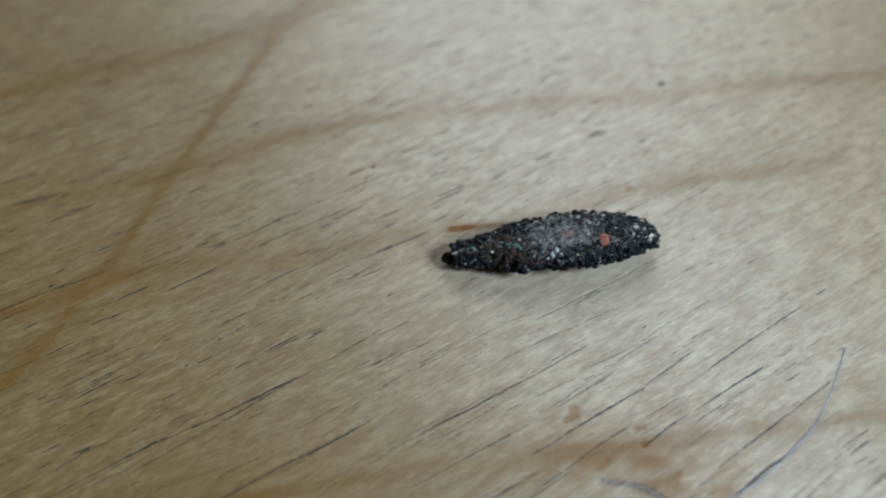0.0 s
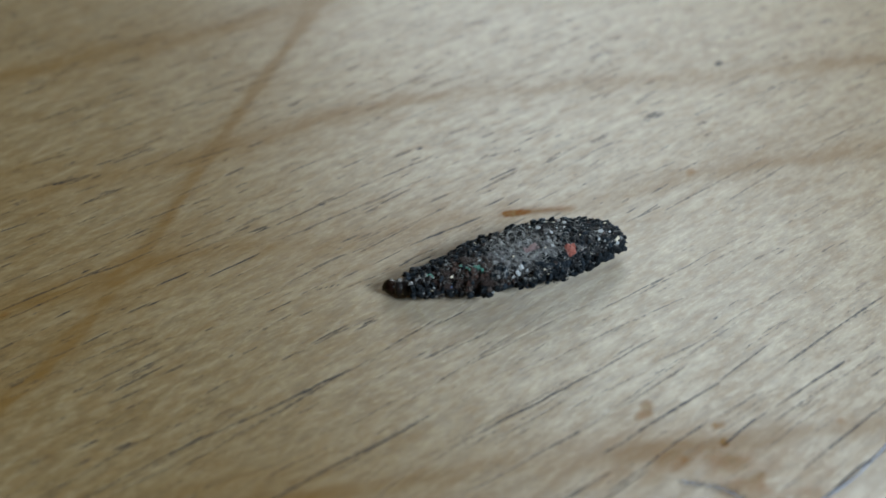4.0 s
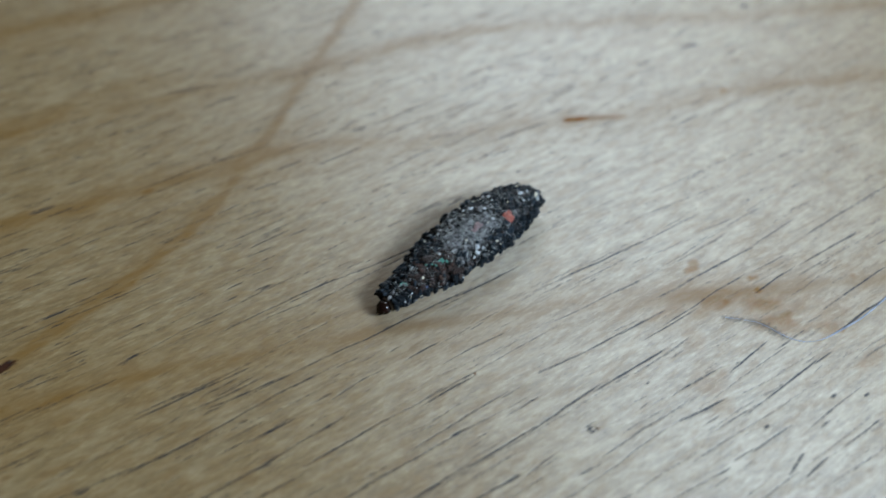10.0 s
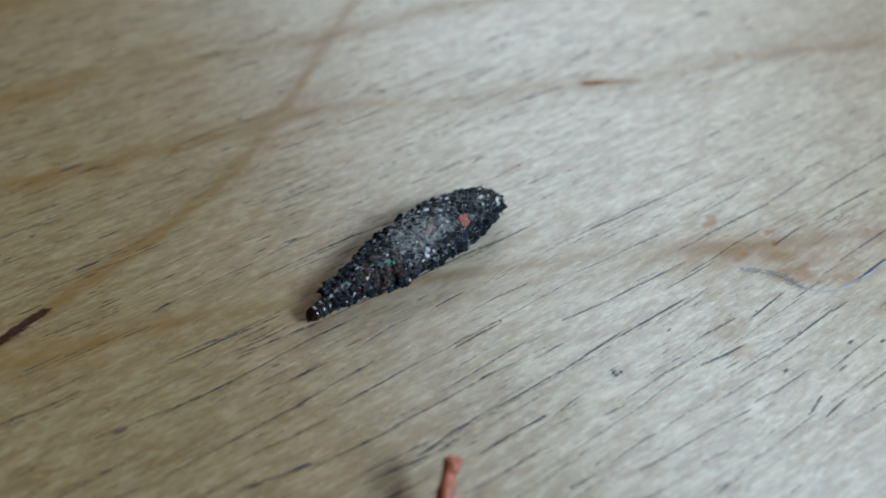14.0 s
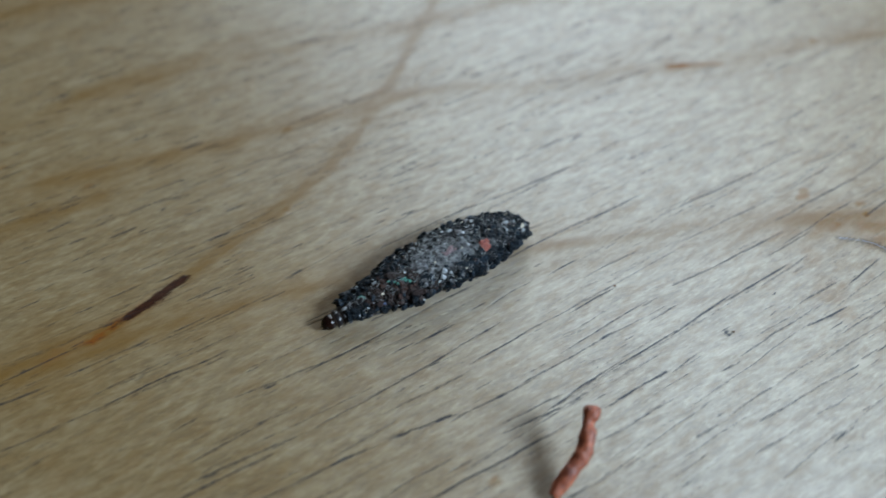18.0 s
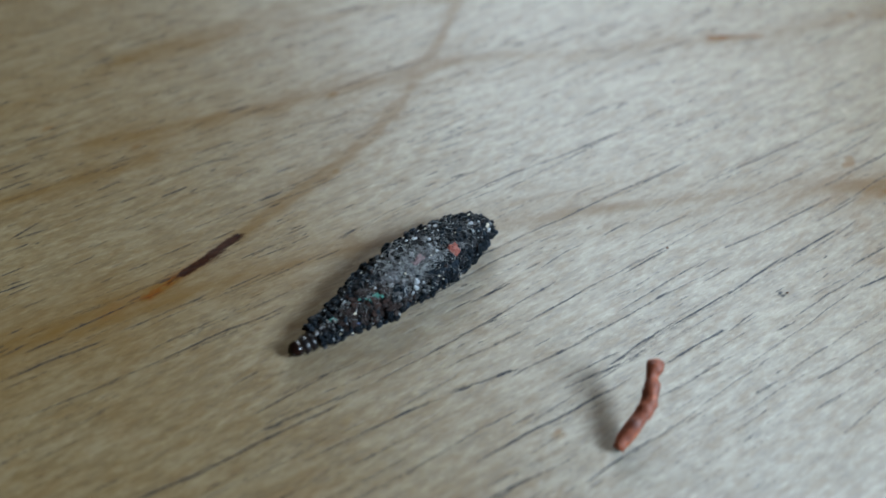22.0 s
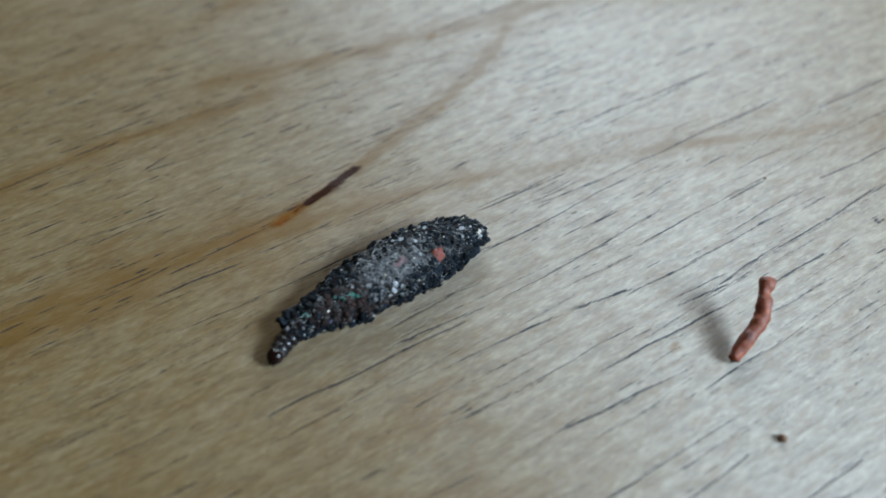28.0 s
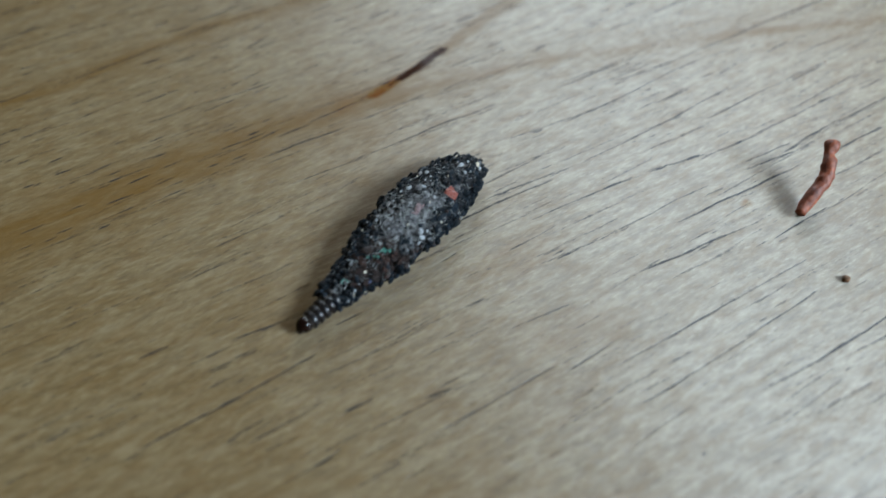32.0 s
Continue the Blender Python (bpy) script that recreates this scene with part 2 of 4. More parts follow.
TERRACOTTA = mottled("terracotta_bark", (0.075, 0.013, 0.004), (0.25, 0.057, 0.017), 2100, 0.55, 0.5, 0.00008)
THREAD = mottled("blue_grey_thread", (0.05, 0.055, 0.075), (0.21, 0.235, 0.30), 900, 0.6, 0.4, 0.0)
FIBRE = mottled("pale_silk_strand", (0.030, 0.031, 0.032), (0.30, 0.305, 0.30), 1800, 0.4, 0.5, 0.0)
CRUMB = mottled("dark_crumb", (0.05, 0.022, 0.008), (0.15, 0.065, 0.022), 3000, 0.7, 0.4, 0.00005)


# ---- mesh helpers ----
def part(name, bm, material, parent=None, label=""):
    me = bpy.data.meshes.new(name)
    bm.to_mesh(me)
    bm.free()
    me.materials.append(material)
    ob = new(name, me)
    if parent:
        ob.parent = parent
    return tagged(ob, label)


def smooth(ob):
    ob.data.polygons.foreach_set("use_smooth", [True] * len(ob.data.polygons))
    return ob


def box(bm, x0, y0, z0, x1, y1, z1):
    m = Matrix.LocRotScale(((x0 + x1) / 2, (y0 + y1) / 2, (z0 + z1) / 2), None, (x1 - x0, y1 - y0, z1 - z0))
    bmesh.ops.create_cube(bm, size=1, matrix=m)


# ---- the table: one pale wooden board, grain along its own x ----
GRAIN = radians(33.0)
CG, SG = math.cos(GRAIN), math.sin(GRAIN)


def along(x, y):
    """From millimetres on the table to millimetres along and across the grain."""
    return x * CG + y * SG, -x * SG + y * CG


def axis(lo, hi, step, far):
    fine = np.arange(lo, hi + step / 2, step)
    out = np.array([1, 3, 8, 20, 45, 90, 160]) * (far - max(abs(lo), abs(hi))) / 160.0
    return np.concatenate([lo - out[::-1], fine, hi + out])


U = axis(-52.0, 62.0, 0.3, 300.0)
V = axis(-32.0, 51.0, 0.046, 220.0)
GU, GV = np.meshgrid(U, V)
rng = np.random.default_rng(4)


def smooth_noise(cell_u, cell_v, seed):
    """Values of about -1 to 1 that change over so many millimetres."""
    r = np.random.default_rng(seed)
    nu, nv = int(1260 / cell_u) + 3, int(780 / cell_v) + 3
    g = r.uniform(-1, 1, (nv, nu))
    pu, pv = (U + 630) / cell_u, (V + 390) / cell_v
    iu, iv = pu.astype(int), pv.astype(int)
    fu, fv = pu - iu, pv - iv
    fu, fv = fu * fu * (3 - 2 * fu), (fv * fv * (3 - 2 * fv))[:, None]
    a = g[iv][:, iu] * (1 - fu) + g[iv][:, iu + 1] * fu
    b = g[iv + 1][:, iu] * (1 - fu) + g[iv + 1][:, iu + 1] * fu
    return a * (1 - fv) + b * fv


WOBBLE = smooth_noise(2.0, 0.8, 1)
PATCHY = smooth_noise(3.0, 0.5, 2)
BROAD = smooth_noise(9.0, 5.0, 3)


def stroke(points, width, power=1.0, rag=0.3):
    """How near each place on the board lies to a bent line through points (mm on the table), 0 to 1."""
    best = np.full(GU.shape, 1e9)
    q = [along(*p) for p in points]
    for (ax, ay), (bx, by) in zip(q, q[1:]):
        dx, dy = bx - ax, by - ay
        k = np.clip(((GU - ax) * dx + (GV - ay) * dy) / (dx * dx + dy * dy), 0, 1)
        best = np.minimum(best, np.hypot(GU - ax - k * dx, GV - ay - k * dy))
    d = best / (width * (1 + rag * WOBBLE))
    return power * np.exp(-d * d)


def blot(x, y, length, width, power=1.0, lean=0.0):
    u, v = along(x, y)
    c, s = math.cos(radians(lean)), math.sin(radians(lean))
    a, b = (GU - u) * c + (GV - v) * s, -(GU - u) * s + (GV - v) * c
    d = (a / length) ** 2 + (b / width) ** 2
    return power * np.clip(1.25 - d * (1 + 0.5 * WOBBLE) + 0.35 * PATCHY, 0, 1) * (d < 4)


RING_A = [(0, 42), (-2.2, 36.4), (-4.7, 28.2), (-6.6, 21.8), (-8.4, 15.0), (-10.3, 9.3), (-12.3, 4.9), (-15.4, 0.6),
          (-17.7, -2.0), (-19.4, -4.2)]
RING_A_END = [(-22.6, -8.0), (-25.8, -10.2), (-30.2, -12.7), (-34, -15.5), (-42, -21)]
RING_B = [(-30, 12), (-21.1, 15.8), (-16.1, 17.6), (-9.1, 20.2), (-6.0, 21.4), (-0.8, 24.3), (5.5, 26.2), (12.3, 27.3),
          (19, 28.1), (27, 29.0), (36, 30.3), (46, 31.5)]
RING_C = [(-30, 3), (-19.8, 6.9), (-12.7, 10.1), (-7.4, 12.5), (-4.0, 13.4), (1.0, 13.2), (4.2, 14.5), (7.6, 15.4),
          (11.9, 15.9), (15.1, 16.4), (22.2, 19.1), (27.8, 20.3), (36, 22)]
RING_D = [(-42, -20), (-33, -14.6), (-28.4, -11.7), (-20.5, -7.9), (-12.7, -4.9), (-6.9, -3.6), (-0.5, -1.9), (4.8, -0.9),
          (10.4, 0.3), (14.6, 0.4), (19, 1.2), (27.3, 2.2), (40, 4.0)]
RING_E = [(-40, 21), (-26.6, 26.6), (-21.5, 29), (-15.1, 31.9), (-8.3, 34.2), (-1.5, 38.3), (4, 43)]
RING_F = [(-52, -14), (-42.6, -8.7), (-37.1, -4.4), (-33.9, -2.3), (-26, 2)]
RING_G = [(-52, -4), (-42.3, 2.1), (-35.1, 7.2), (-28.0, 13.0), (-18, 20)]


# long vessel lines, from end to end, in millimetres on the table
LINES_A = (
    (1.3, -25.6, 4.5, -23.9), (-3.3, -27.8, 4.8, -22.6), (14.2, -14.2, 15.4, -13.1), (20.3, -10.0, 21.4, -9.0), (22.8, -8.2, 24.5, -7.0),
    (-9.4, -28.9, -0.4, -22.6), (19.5, -9.9, 20.3, -8.9), (21.3, -7.2, 24.3, -5.0), (18.1, -8.6, 20.0, -7.4), (11.6, -12.6, 16.1, -9.9),
    (-9.9, -26.6, -0.6, -20.6), (-12.5, -27.1, -10.9, -25.9), (7.5, -14.0, 8.6, -13.3), (9.4, -12.7, 11.2, -11.4), (-18.2, -30.4, -13.5, -27.1),
    (16.6, -7.5, 23.4, -2.9), (-1.1, -18.6, 1.4, -16.9), (24.5, -1.2, 27.5, 0.9), (7.9, -11.9, 13.7, -7.8),
)
LINES_B = (
    (15.0, -7.0, 17.0, -5.9), (-25.2, -33.2, -23.2, -31.8), (-19.3, -29.0, -18.3, -28.5), (-8.2, -21.1, -2.4, -18.0), (3.0, -14.1, 6.4, -12.0),
    (18.0, -4.0, 19.9, -2.4), (12.3, -7.4, 14.2, -6.3), (24.0, 0.2, 30.7, 5.0), (-15.3, -25.0, -12.7, -23.6), (15.0, -5.5, 17.1, -4.0),
    (-22.9, -29.7, -21.9, -29.1), (6.9, -10.1, 8.3, -9.1), (3.5, -12.1, 5.8, -10.6), (-0.6, -14.6, 1.3, -13.3), (-6.1, -17.8, 0.2, -14.0),
    (5.0, -10.0, 6.3, -9.1), (-28.3, -31.5, -26.9, -30.4), (-2.0, -13.9, 0.5, -12.5), (0.6, -12.2, 14.5, -2.9), (-13.0, -20.7, -4.5, -15.3),
)
LINES_C = (
    (-2.0, -13.3, 0.7, -11.8), (20.6, 1.3, 22.6, 2.8), (23.7, 3.5, 26.6, 5.3), (-31.7, -31.9, -25.3, -27.3), (14.0, -2.0, 16.5, -0.2),
    (6.3, -6.9, 7.7, -5.9), (-4.2, -13.1, 4.3, -7.6), (24.7, 6.0, 30.3, 9.8), (8.0, -4.4, 14.9, -0.3), (-7.5, -14.1, -4.4, -12.9),
    (-14.1, -18.0, -8.4, -14.7), (1.5, -8.1, 2.8, -7.3), (15.0, 0.8, 20.6, 4.4), (21.3, 5.0, 23.6, 6.7), (-28.5, -26.1, -25.5, -24.4),
    (-2.9, -9.4, 8.6, -1.7), (9.1, -1.0, 13.8, 1.9), (-22.0, -20.6, -13.8, -15.6), (-10.8, -13.5, -2.0, -7.3),
)
LINES_D = (
    (-16.4, -16.6, -11.9, -14.1), (18.3, 5.8, 20.1, 6.9), (-33.1, -27.4, -32.1, -26.8), (13.9, 3.2, 16.8, 4.9), (3.7, -3.4, 6.2, -1.8),
    (10.3, 1.5, 13.2, 3.4), (-16.5, -15.4, -13.8, -13.4), (9.3, 1.8, 18.0, 7.0), (-6.2, -8.5, -4.5, -7.3), (-2.4, -6.0, -0.3, -4.4),
    (12.1, 5.4, 19.9, 9.9), (-11.6, -10.3, -3.7, -4.8), (-2.5, -4.1, -1.5, -3.6), (-14.8, -11.8, -8.9, -8.6), (-6.1, -5.5, 6.7, 2.6),
    (-8.7, -6.8, -5.2, -4.9), (-12.2, -7.4, -7.1, -4.3), (-26.9, -15.8, -16.8, -9.5), (6.8, 6.0, 8.0, 6.7), (-5.2, 0.5, 2.8, 5.2),
)
LINES_E = (
    (-23.9, -10.7, -21.3, -9.1), (-29.2, -14.0, -25.3, -11.7), (-27.0, -11.1, -24.6, -9.4), (-31.8, -14.1, -29.6, -12.5), (5.9, 13.6, 8.7, 15.1),
    (0.8, 10.4, 1.6, 10.6), (2.0, 11.2, 2.9, 11.7), (3.1, 13.2, 5.5, 14.9), (9.5, 17.8, 11.6, 19.3), (6.8, 16.9, 7.5, 17.3),
    (-31.9, -4.7, -30.7, -3.4), (3.9, 19.0, 5.6, 20.0), (-2.0, 15.1, 3.3, 18.5), (-7.7, 12.2, -4.4, 14.1), (7.8, 22.8, 8.9, 23.4),
    (4.5, 20.7, 5.3, 21.2), (-15.9, 8.7, -8.6, 13.0), (-42.6, -8.6, -34.1, -2.4), (-8.8, 20.0, -5.7, 21.4), (-16.5, 18.0, -13.6, 19.2),
)


def grow_board():
    ring = stroke(RING_A, 0.40, 0.58) + stroke(RING_A_END, 0.8, 0.26)
    ring += stroke(RING_A, 1.5, 0.16) + stroke(RING_A_END, 2.2, 0.22)
    ring += stroke(RING_B, 0.7, 0.28) * (0.75 + 0.45 * BROAD) + stroke(RING_B, 2.0, 0.16)
    ring += stroke(RING_C, 0.6, 0.36) * (0.75 + 0.45 * BROAD) + stroke(RING_C, 2.2, 0.18)
    ring += stroke(RING_D, 0.45, 0.36) * (0.75 + 0.45 * BROAD) + stroke(RING_D, 2.2, 0.22)
    ring += stroke(RING_E, 1.0, 0.30) + stroke(RING_E, 2.8, 0.18)
    ring += stroke(RING_F, 0.5, 0.36) + stroke(RING_F, 1.6, 0.18) + stroke(RING_G, 1.0, 0.20)
    ring = 1.7 * ring + 0.14 * np.clip(BROAD, 0, 1)
    ring *= 1 + 0.25 * PATCHY
    resin = blot(11.5, 15.95, 1.0, 0.34, 1.0, -26) + stroke([(11.0, 15.9), (14.8, 16.35)], 0.24, 0.55)
    resin += stroke([(-20.9, -5.9), (-23.5, -8.7)], 0.30, 0.95) + stroke([(-23.3, -8.5), (-25.5, -10.0)], 0.42, 0.30)
    tar = stroke([(-19.5, -4.25), (-20.7, -5.6), (-21.9, -7.0)], 0.31, 0.95, 0.7) + stroke([(-21.6, -6.6), (-22.7, -7.9)], 0.18, 0.5, 0.7)
    stain = sum(blot(*b) for b in (
        (17.2, 3.1, 0.45, 0.28, 0.90, 50), (16.7, 2.6, 0.25, 0.18, 0.60, 50), (20.5, 1.3, 0.22, 0.16, 0.80, 0), (18.6, 0.5, 0.22, 0.15, 0.70, 0),
        (20.4, 2.2, 0.40, 0.20, 0.60, -30), (21.0, -1.1, 1.50, 0.70, 0.45, -40), (21.6, -0.6, 0.50, 0.30, 0.50, 20), (24.4, -1.4, 0.20, 0.15, 0.70, 0),
        (26.2, 2.5, 0.25, 0.20, 0.40, 0), (25.2, -3.4, 1.00, 0.35, 0.35, 0), (17.0, -0.4, 0.80, 0.40, 0.30, 0), (20.5, 0.3, 1.20, 0.60, 0.32, -30),
        (17.9, 0.3, 1.00, 0.50, 0.30, -20), (15.0, -0.5, 1.20, 0.50, 0.25, -10), (23.6, -1.2, 0.90, 0.50, 0.35, -30), (16.3, -2.1, 1.00, 0.60, 0.25, 60),
        (16.6, -4.6, 0.90, 0.80, 0.22, 60), (16.9, -6.3, 0.80, 0.70, 0.20, 60)))
    stain += stroke([(11.5, 0.4), (15.0, 0.9), (18.5, 1.2), (21.0, 0.4), (24.5, -0.2)], 1.2, 0.22) * (0.7 + 0.6 * BROAD) + blot(-15.4, 8.5, 0.5, 0.28, 0.55)
    stain += blot(-14.5, 1.2, 0.3, 0.2, 0.4) + blot(-33, 4.5, 0.4, 0.2, 0.4) + blot(-27, 3.0, 0.3, 0.2, 0.4)
    stain += blot(-2.4, -16.4, 0.35, 0.3, 0.6) + blot(-12, -25, 3.0, 1.4, 0.16) + blot(-15, -20.5, 2.5, 1.2, 0.16)
    stain += blot(22.2, 19.4, 0.35, 0.3, 0.5)
    stain *= 1.6
    pore = blot(-17.2, 16.8, 0.55, 0.22, 0.3) + stroke([(18.3, -0.65), (19.6, -0.85), (20.4, -1.2), (21.2, -1.95)], 0.26, 0.42)

    def slit(u, v, length, width, power, slope=0.0):
        i0, i1 = np.searchsorted(U, (u - length, u + length))
        reach = 0.08 + 3.5 * width + abs(slope) * length
        j0, j1 = np.searchsorted(V, (v - reach, v + reach))
        if i1 <= i0 or j1 <= j0:
            return
        a = (U[i0:i1] - u) / length
        b = (V[j0:j1, None] - v - slope * length * a + 0.07 * WOBBLE[j0:j1, i0:i1]) / (width * np.sqrt(np.clip(1 - a * a, 0.03, 1)))
        pore[j0:j1, i0:i1] = np.maximum(pore[j0:j1, i0:i1], power * np.exp(-b * b) * np.clip(1.8 * (1 - a * a), 0, 1) * (0.85 + 0.3 * PATCHY[j0:j1, i0:i1]))

    def vessel(x0, y0, x1, y1, width, power):
        """One long line, thick and thin by turns, a little wavy."""
        (ua, va), (ub, vb) = along(x0, y0), along(x1, y1)
        slope, u, off = (vb - va) / (ub - ua), ua, 0.0
        while u < ub:
            l = min(rng.uniform(0.9, 2.6), max(0.5, (ub - u) / 2))
            off = 0.7 * off + rng.normal(0, 0.025)
            slit(u + l, va + slope * (u + l - ua) + off, l * 1.5, width * rng.uniform(0.75, 1.15), power * rng.uniform(0.72, 1.0), slope + rng.normal(0, 0.02))
            if rng.random() < 0.2:
                slit(u + l * rng.uniform(0.3, 1.5), va + slope * (u + l - ua) + off, rng.uniform(0.25, 0.6), width * 1.4, power, slope)
            u += 2 * l

    for line in (*LINES_A, *LINES_B, *LINES_C, *LINES_D, *LINES_E):
        vessel(*line, rng.uniform(0.044, 0.066), rng.uniform(0.68, 0.98))
    # fainter lines of the same kind between them, and short dashes, thicker sown far up the board
    for n in range(520):
        x, y = rng.uniform(-50, 44), rng.uniform(-36, 8) if n % 4 else rng.uniform(8, 42)
        l = rng.gamma(2.0, 2.0) + 1.0
        t = GRAIN + rng.normal(0, 0.035)
        vessel(x, y, x + l * math.cos(t), y + l * math.sin(t), rng.uniform(0.035, 0.058), rng.uniform(0.28, 0.62))
    for n in range(6200):
        u, v = rng.uniform(-52, 62), rng.uniform(-32, 51)
        if v < 3 and rng.random() < 0.5:
            continue
        slit(u, v, rng.gamma(2.0, 0.24) + 0.15, rng.uniform(0.030, 0.052), (1.15 if v > 4 else 0.8) * rng.beta(1.5, 1.7), rng.normal(0, 0.03))
    for x, y, r in ((3.6, -5.4, 0.1), (26, 30, 0.2), (-22, 1, 0.12), (6, 21.5, 0.14), (10.4, -7.7, 0.12), (19.0, -7.3, 0.08), (22.8, -5.5, 0.09), (24.5, -5.4, 0.07), (13.1, -6.2, 0.10), (10.2, -7.6, 0.08), (12.9, -6.4, 0.08), (24.0, -5.5, 0.08), (-37.0, -19.5, 0.10)):
        pore[:] = np.maximum(pore, blot(x, y, r * 1.3, r, 0.8))
    height = -0.04 * np.clip(pore, 0, 1) - 0.03 * np.clip(tar, 0, 1) + 0.012 * np.clip(ring, 0, 1) + 0.02 * BROAD + 0.008 * PATCHY
    near = (np.abs(GU - 5) < 60) & (np.abs(GV - 10) < 46)
    height = np.where(near, height, 0.0) - 0.02
    nv, nu = GU.shape
    co = np.stack([GU, GV, height], -1).reshape(-1, 3) * MM
    index = np.arange(nu * nv).reshape(nv, nu)
    quads = np.stack([index[:-1, :-1], index[:-1, 1:], index[1:, 1:], index[1:, :-1]], -1).reshape(-1, 4)
    me = bpy.data.meshes.new("board")
    me.vertices.add(len(co))
    me.vertices.foreach_set("co", co.astype(np.float32).ravel())
    me.loops.add(quads.size)
    me.loops.foreach_set("vertex_index", quads.ravel().astype(np.int32))
    me.polygons.add(len(quads))
    me.polygons.foreach_set("loop_start", np.arange(0, quads.size, 4, dtype=np.int32))
    me.polygons.foreach_set("use_smooth", np.ones(len(quads), bool))
    me.update(calc_edges=True)
    for name, values in (("ring", ring), ("stain", stain), ("resin", resin), ("tar", tar), ("pore", pore)):
        at = me.attributes.new(name, "FLOAT", "POINT")
        at.data.foreach_set("value", np.clip(values, 0, 1).astype(np.float32).ravel())
    me.materials.append(WOOD)
    return me


table = tagged(new("wooden_table"), "pale wooden table with fine dark grain lines", "table")
board = new("tabletop", grow_board())
board.parent, board.rotation_euler = table, (0, 0, GRAIN)
tagged(board, "pale bare wood surface with brown growth lines")
bm = bmesh.new()
box(bm, U[0] * MM, V[0] * MM, -0.028, U[-1] * MM, V[-1] * MM, -0.0006)
under = part("tabletop_core", bm, WOOD, table)
under.rotation_euler = (0, 0, GRAIN)
for su in (-0.26, 0.26):
    for sv in (-0.18, 0.18):
        bm = bmesh.new()
        box(bm, su - 0.03, sv - 0.03, -0.75, su + 0.03, sv + 0.03, -0.028)
        bmesh.ops.bevel(bm, geom=bm.edges[:], offset=0.004, segments=2, affect="EDGES")
        leg = part("leg", bm, WOOD, table)
        leg.rotation_euler = (0, 0, GRAIN)


# ---- the unseen room that closes the place ----
def window(name, m, wide, high):
    """A plain frame in an opening, of that width and height, its plane across x."""
    win = tagged(new(name), "unseen plain white framed window", "window", kind="structure")
    win.matrix_world = m
    y, z = wide / 2, high / 2
    for b in ((-y, -z, y, 0.03 - z), (-y, z - 0.03, y, z), (-y, 0.03 - z, 0.03 - y, z - 0.03), (y - 0.03, 0.03 - z, y, z - 0.03)):
        bm = bmesh.new()
        box(bm, -0.03, b[0], b[1], 0.03, b[2], b[3])
        bmesh.ops.bevel(bm, geom=bm.edges[:], offset=0.004, segments=2, affect="EDGES")
        part("window_frame", bm, FRAME_WHITE, win)


def room():
    # walls set close and tinted brown so their bounce fills the shadows warmly
    x0, x1, y0, y1, z0, z1 = -0.95, EAST, -1.0, NORTH, -0.75, 0.80
    t = 0.15
    bm = bmesh.new()
    box(bm, x0 - t, y0 - t, z0 - t, x1 + t, y1 + t, z0)
    tagged(part("floor", bm, FLOORING), "dark floor under the table", "floor", kind="structure")
    bm = bmesh.new()
    box(bm, x0 - t, y0 - t, z1, x1 + t, y1 + t, z1 + t)
    tagged(part("ceiling", bm, PLASTER), "unseen plain dim brown plaster ceiling", "ceiling", kind="structure")
    for name, b in (("wall_west", (x0 - t, y0 - t, z0, x0, y1 + t, z1)), ("wall_south", (x0, y0 - t, z0, x1, y0, z1))):
        bm = bmesh.new()
        box(bm, *b)
        tagged(part(name, bm, PLASTER), "unseen plain dim brown plaster wall", "wall", kind="structure")
    a, b, c, d = WIN_E
    bm = bmesh.new()
    for lo, low, hi, high in ((y0 - t, z0, y1, c), (y0 - t, d, y1, z1), (y0 - t, c, a, d), (b, c, y1, d)):
        box(bm, x1, lo, low, x1 + t, hi, high)
    tagged(part("wall_east", bm, PLASTER), "unseen brown plaster wall with a window opening", "wall", kind="structure")
    window("window_1", pose(x1 + 0.08, (a + b) / 2, (c + d) / 2), b - a, d - c)
    a, b, c, d = WIN_N
    bm = bmesh.new()
    for lo, low, hi, high in ((x0, z0, x1 + t, c), (x0, d, x1 + t, z1), (x0, c, a, d), (b, c, x1 + t, d)):
        box(bm, lo, y1, low, hi, y1 + t, high)
    tagged(part("wall_north", bm, PLASTER), "unseen brown plaster wall with a window opening", "wall", kind="structure")
    # unseen window added to go with the north fill lamp
    window("added_window_2", pose((a + b) / 2, y1 + 0.08, (c + d) / 2, 0, 0, 90), b - a, d - c)
    ground = bmesh.new()
    box(ground, -400, -400, -1.6, 400, 400, -1.0)
    tagged(part("ground", ground, FLOORING), "dark ground outside the house", "ground", kind="structure")


room()


# ---- the bagworm ----
PROFILE = ((-6.35, 0.46), (-6.1, 0.70), (-5.7, 0.95), (-5.0, 1.25), (-4.0, 1.60), (-2.7, 1.88), (-1.4, 1.95), (0.0, 1.86), (0.8, 1.78),
           (1.8, 1.70), (2.6, 1.56), (3.6, 1.18), (4.4, 1.00), (5.2, 0.87), (5.9, 0.76))


def half_width(x):
    for (a, wa), (b, wb) in zip(PROFILE, PROFILE[1:]):
        if a <= x <= b:
            return wa + (wb - wa) * (x - a) / (b - a)
    return 0.4


def bend(x):
    """The case is a little bowed across, its tail turned to one side."""
    return -0.10 + (-0.006 if x > 0 else 0.0014) * x * x + 0.06 * max(0.0, -x - 4.2)


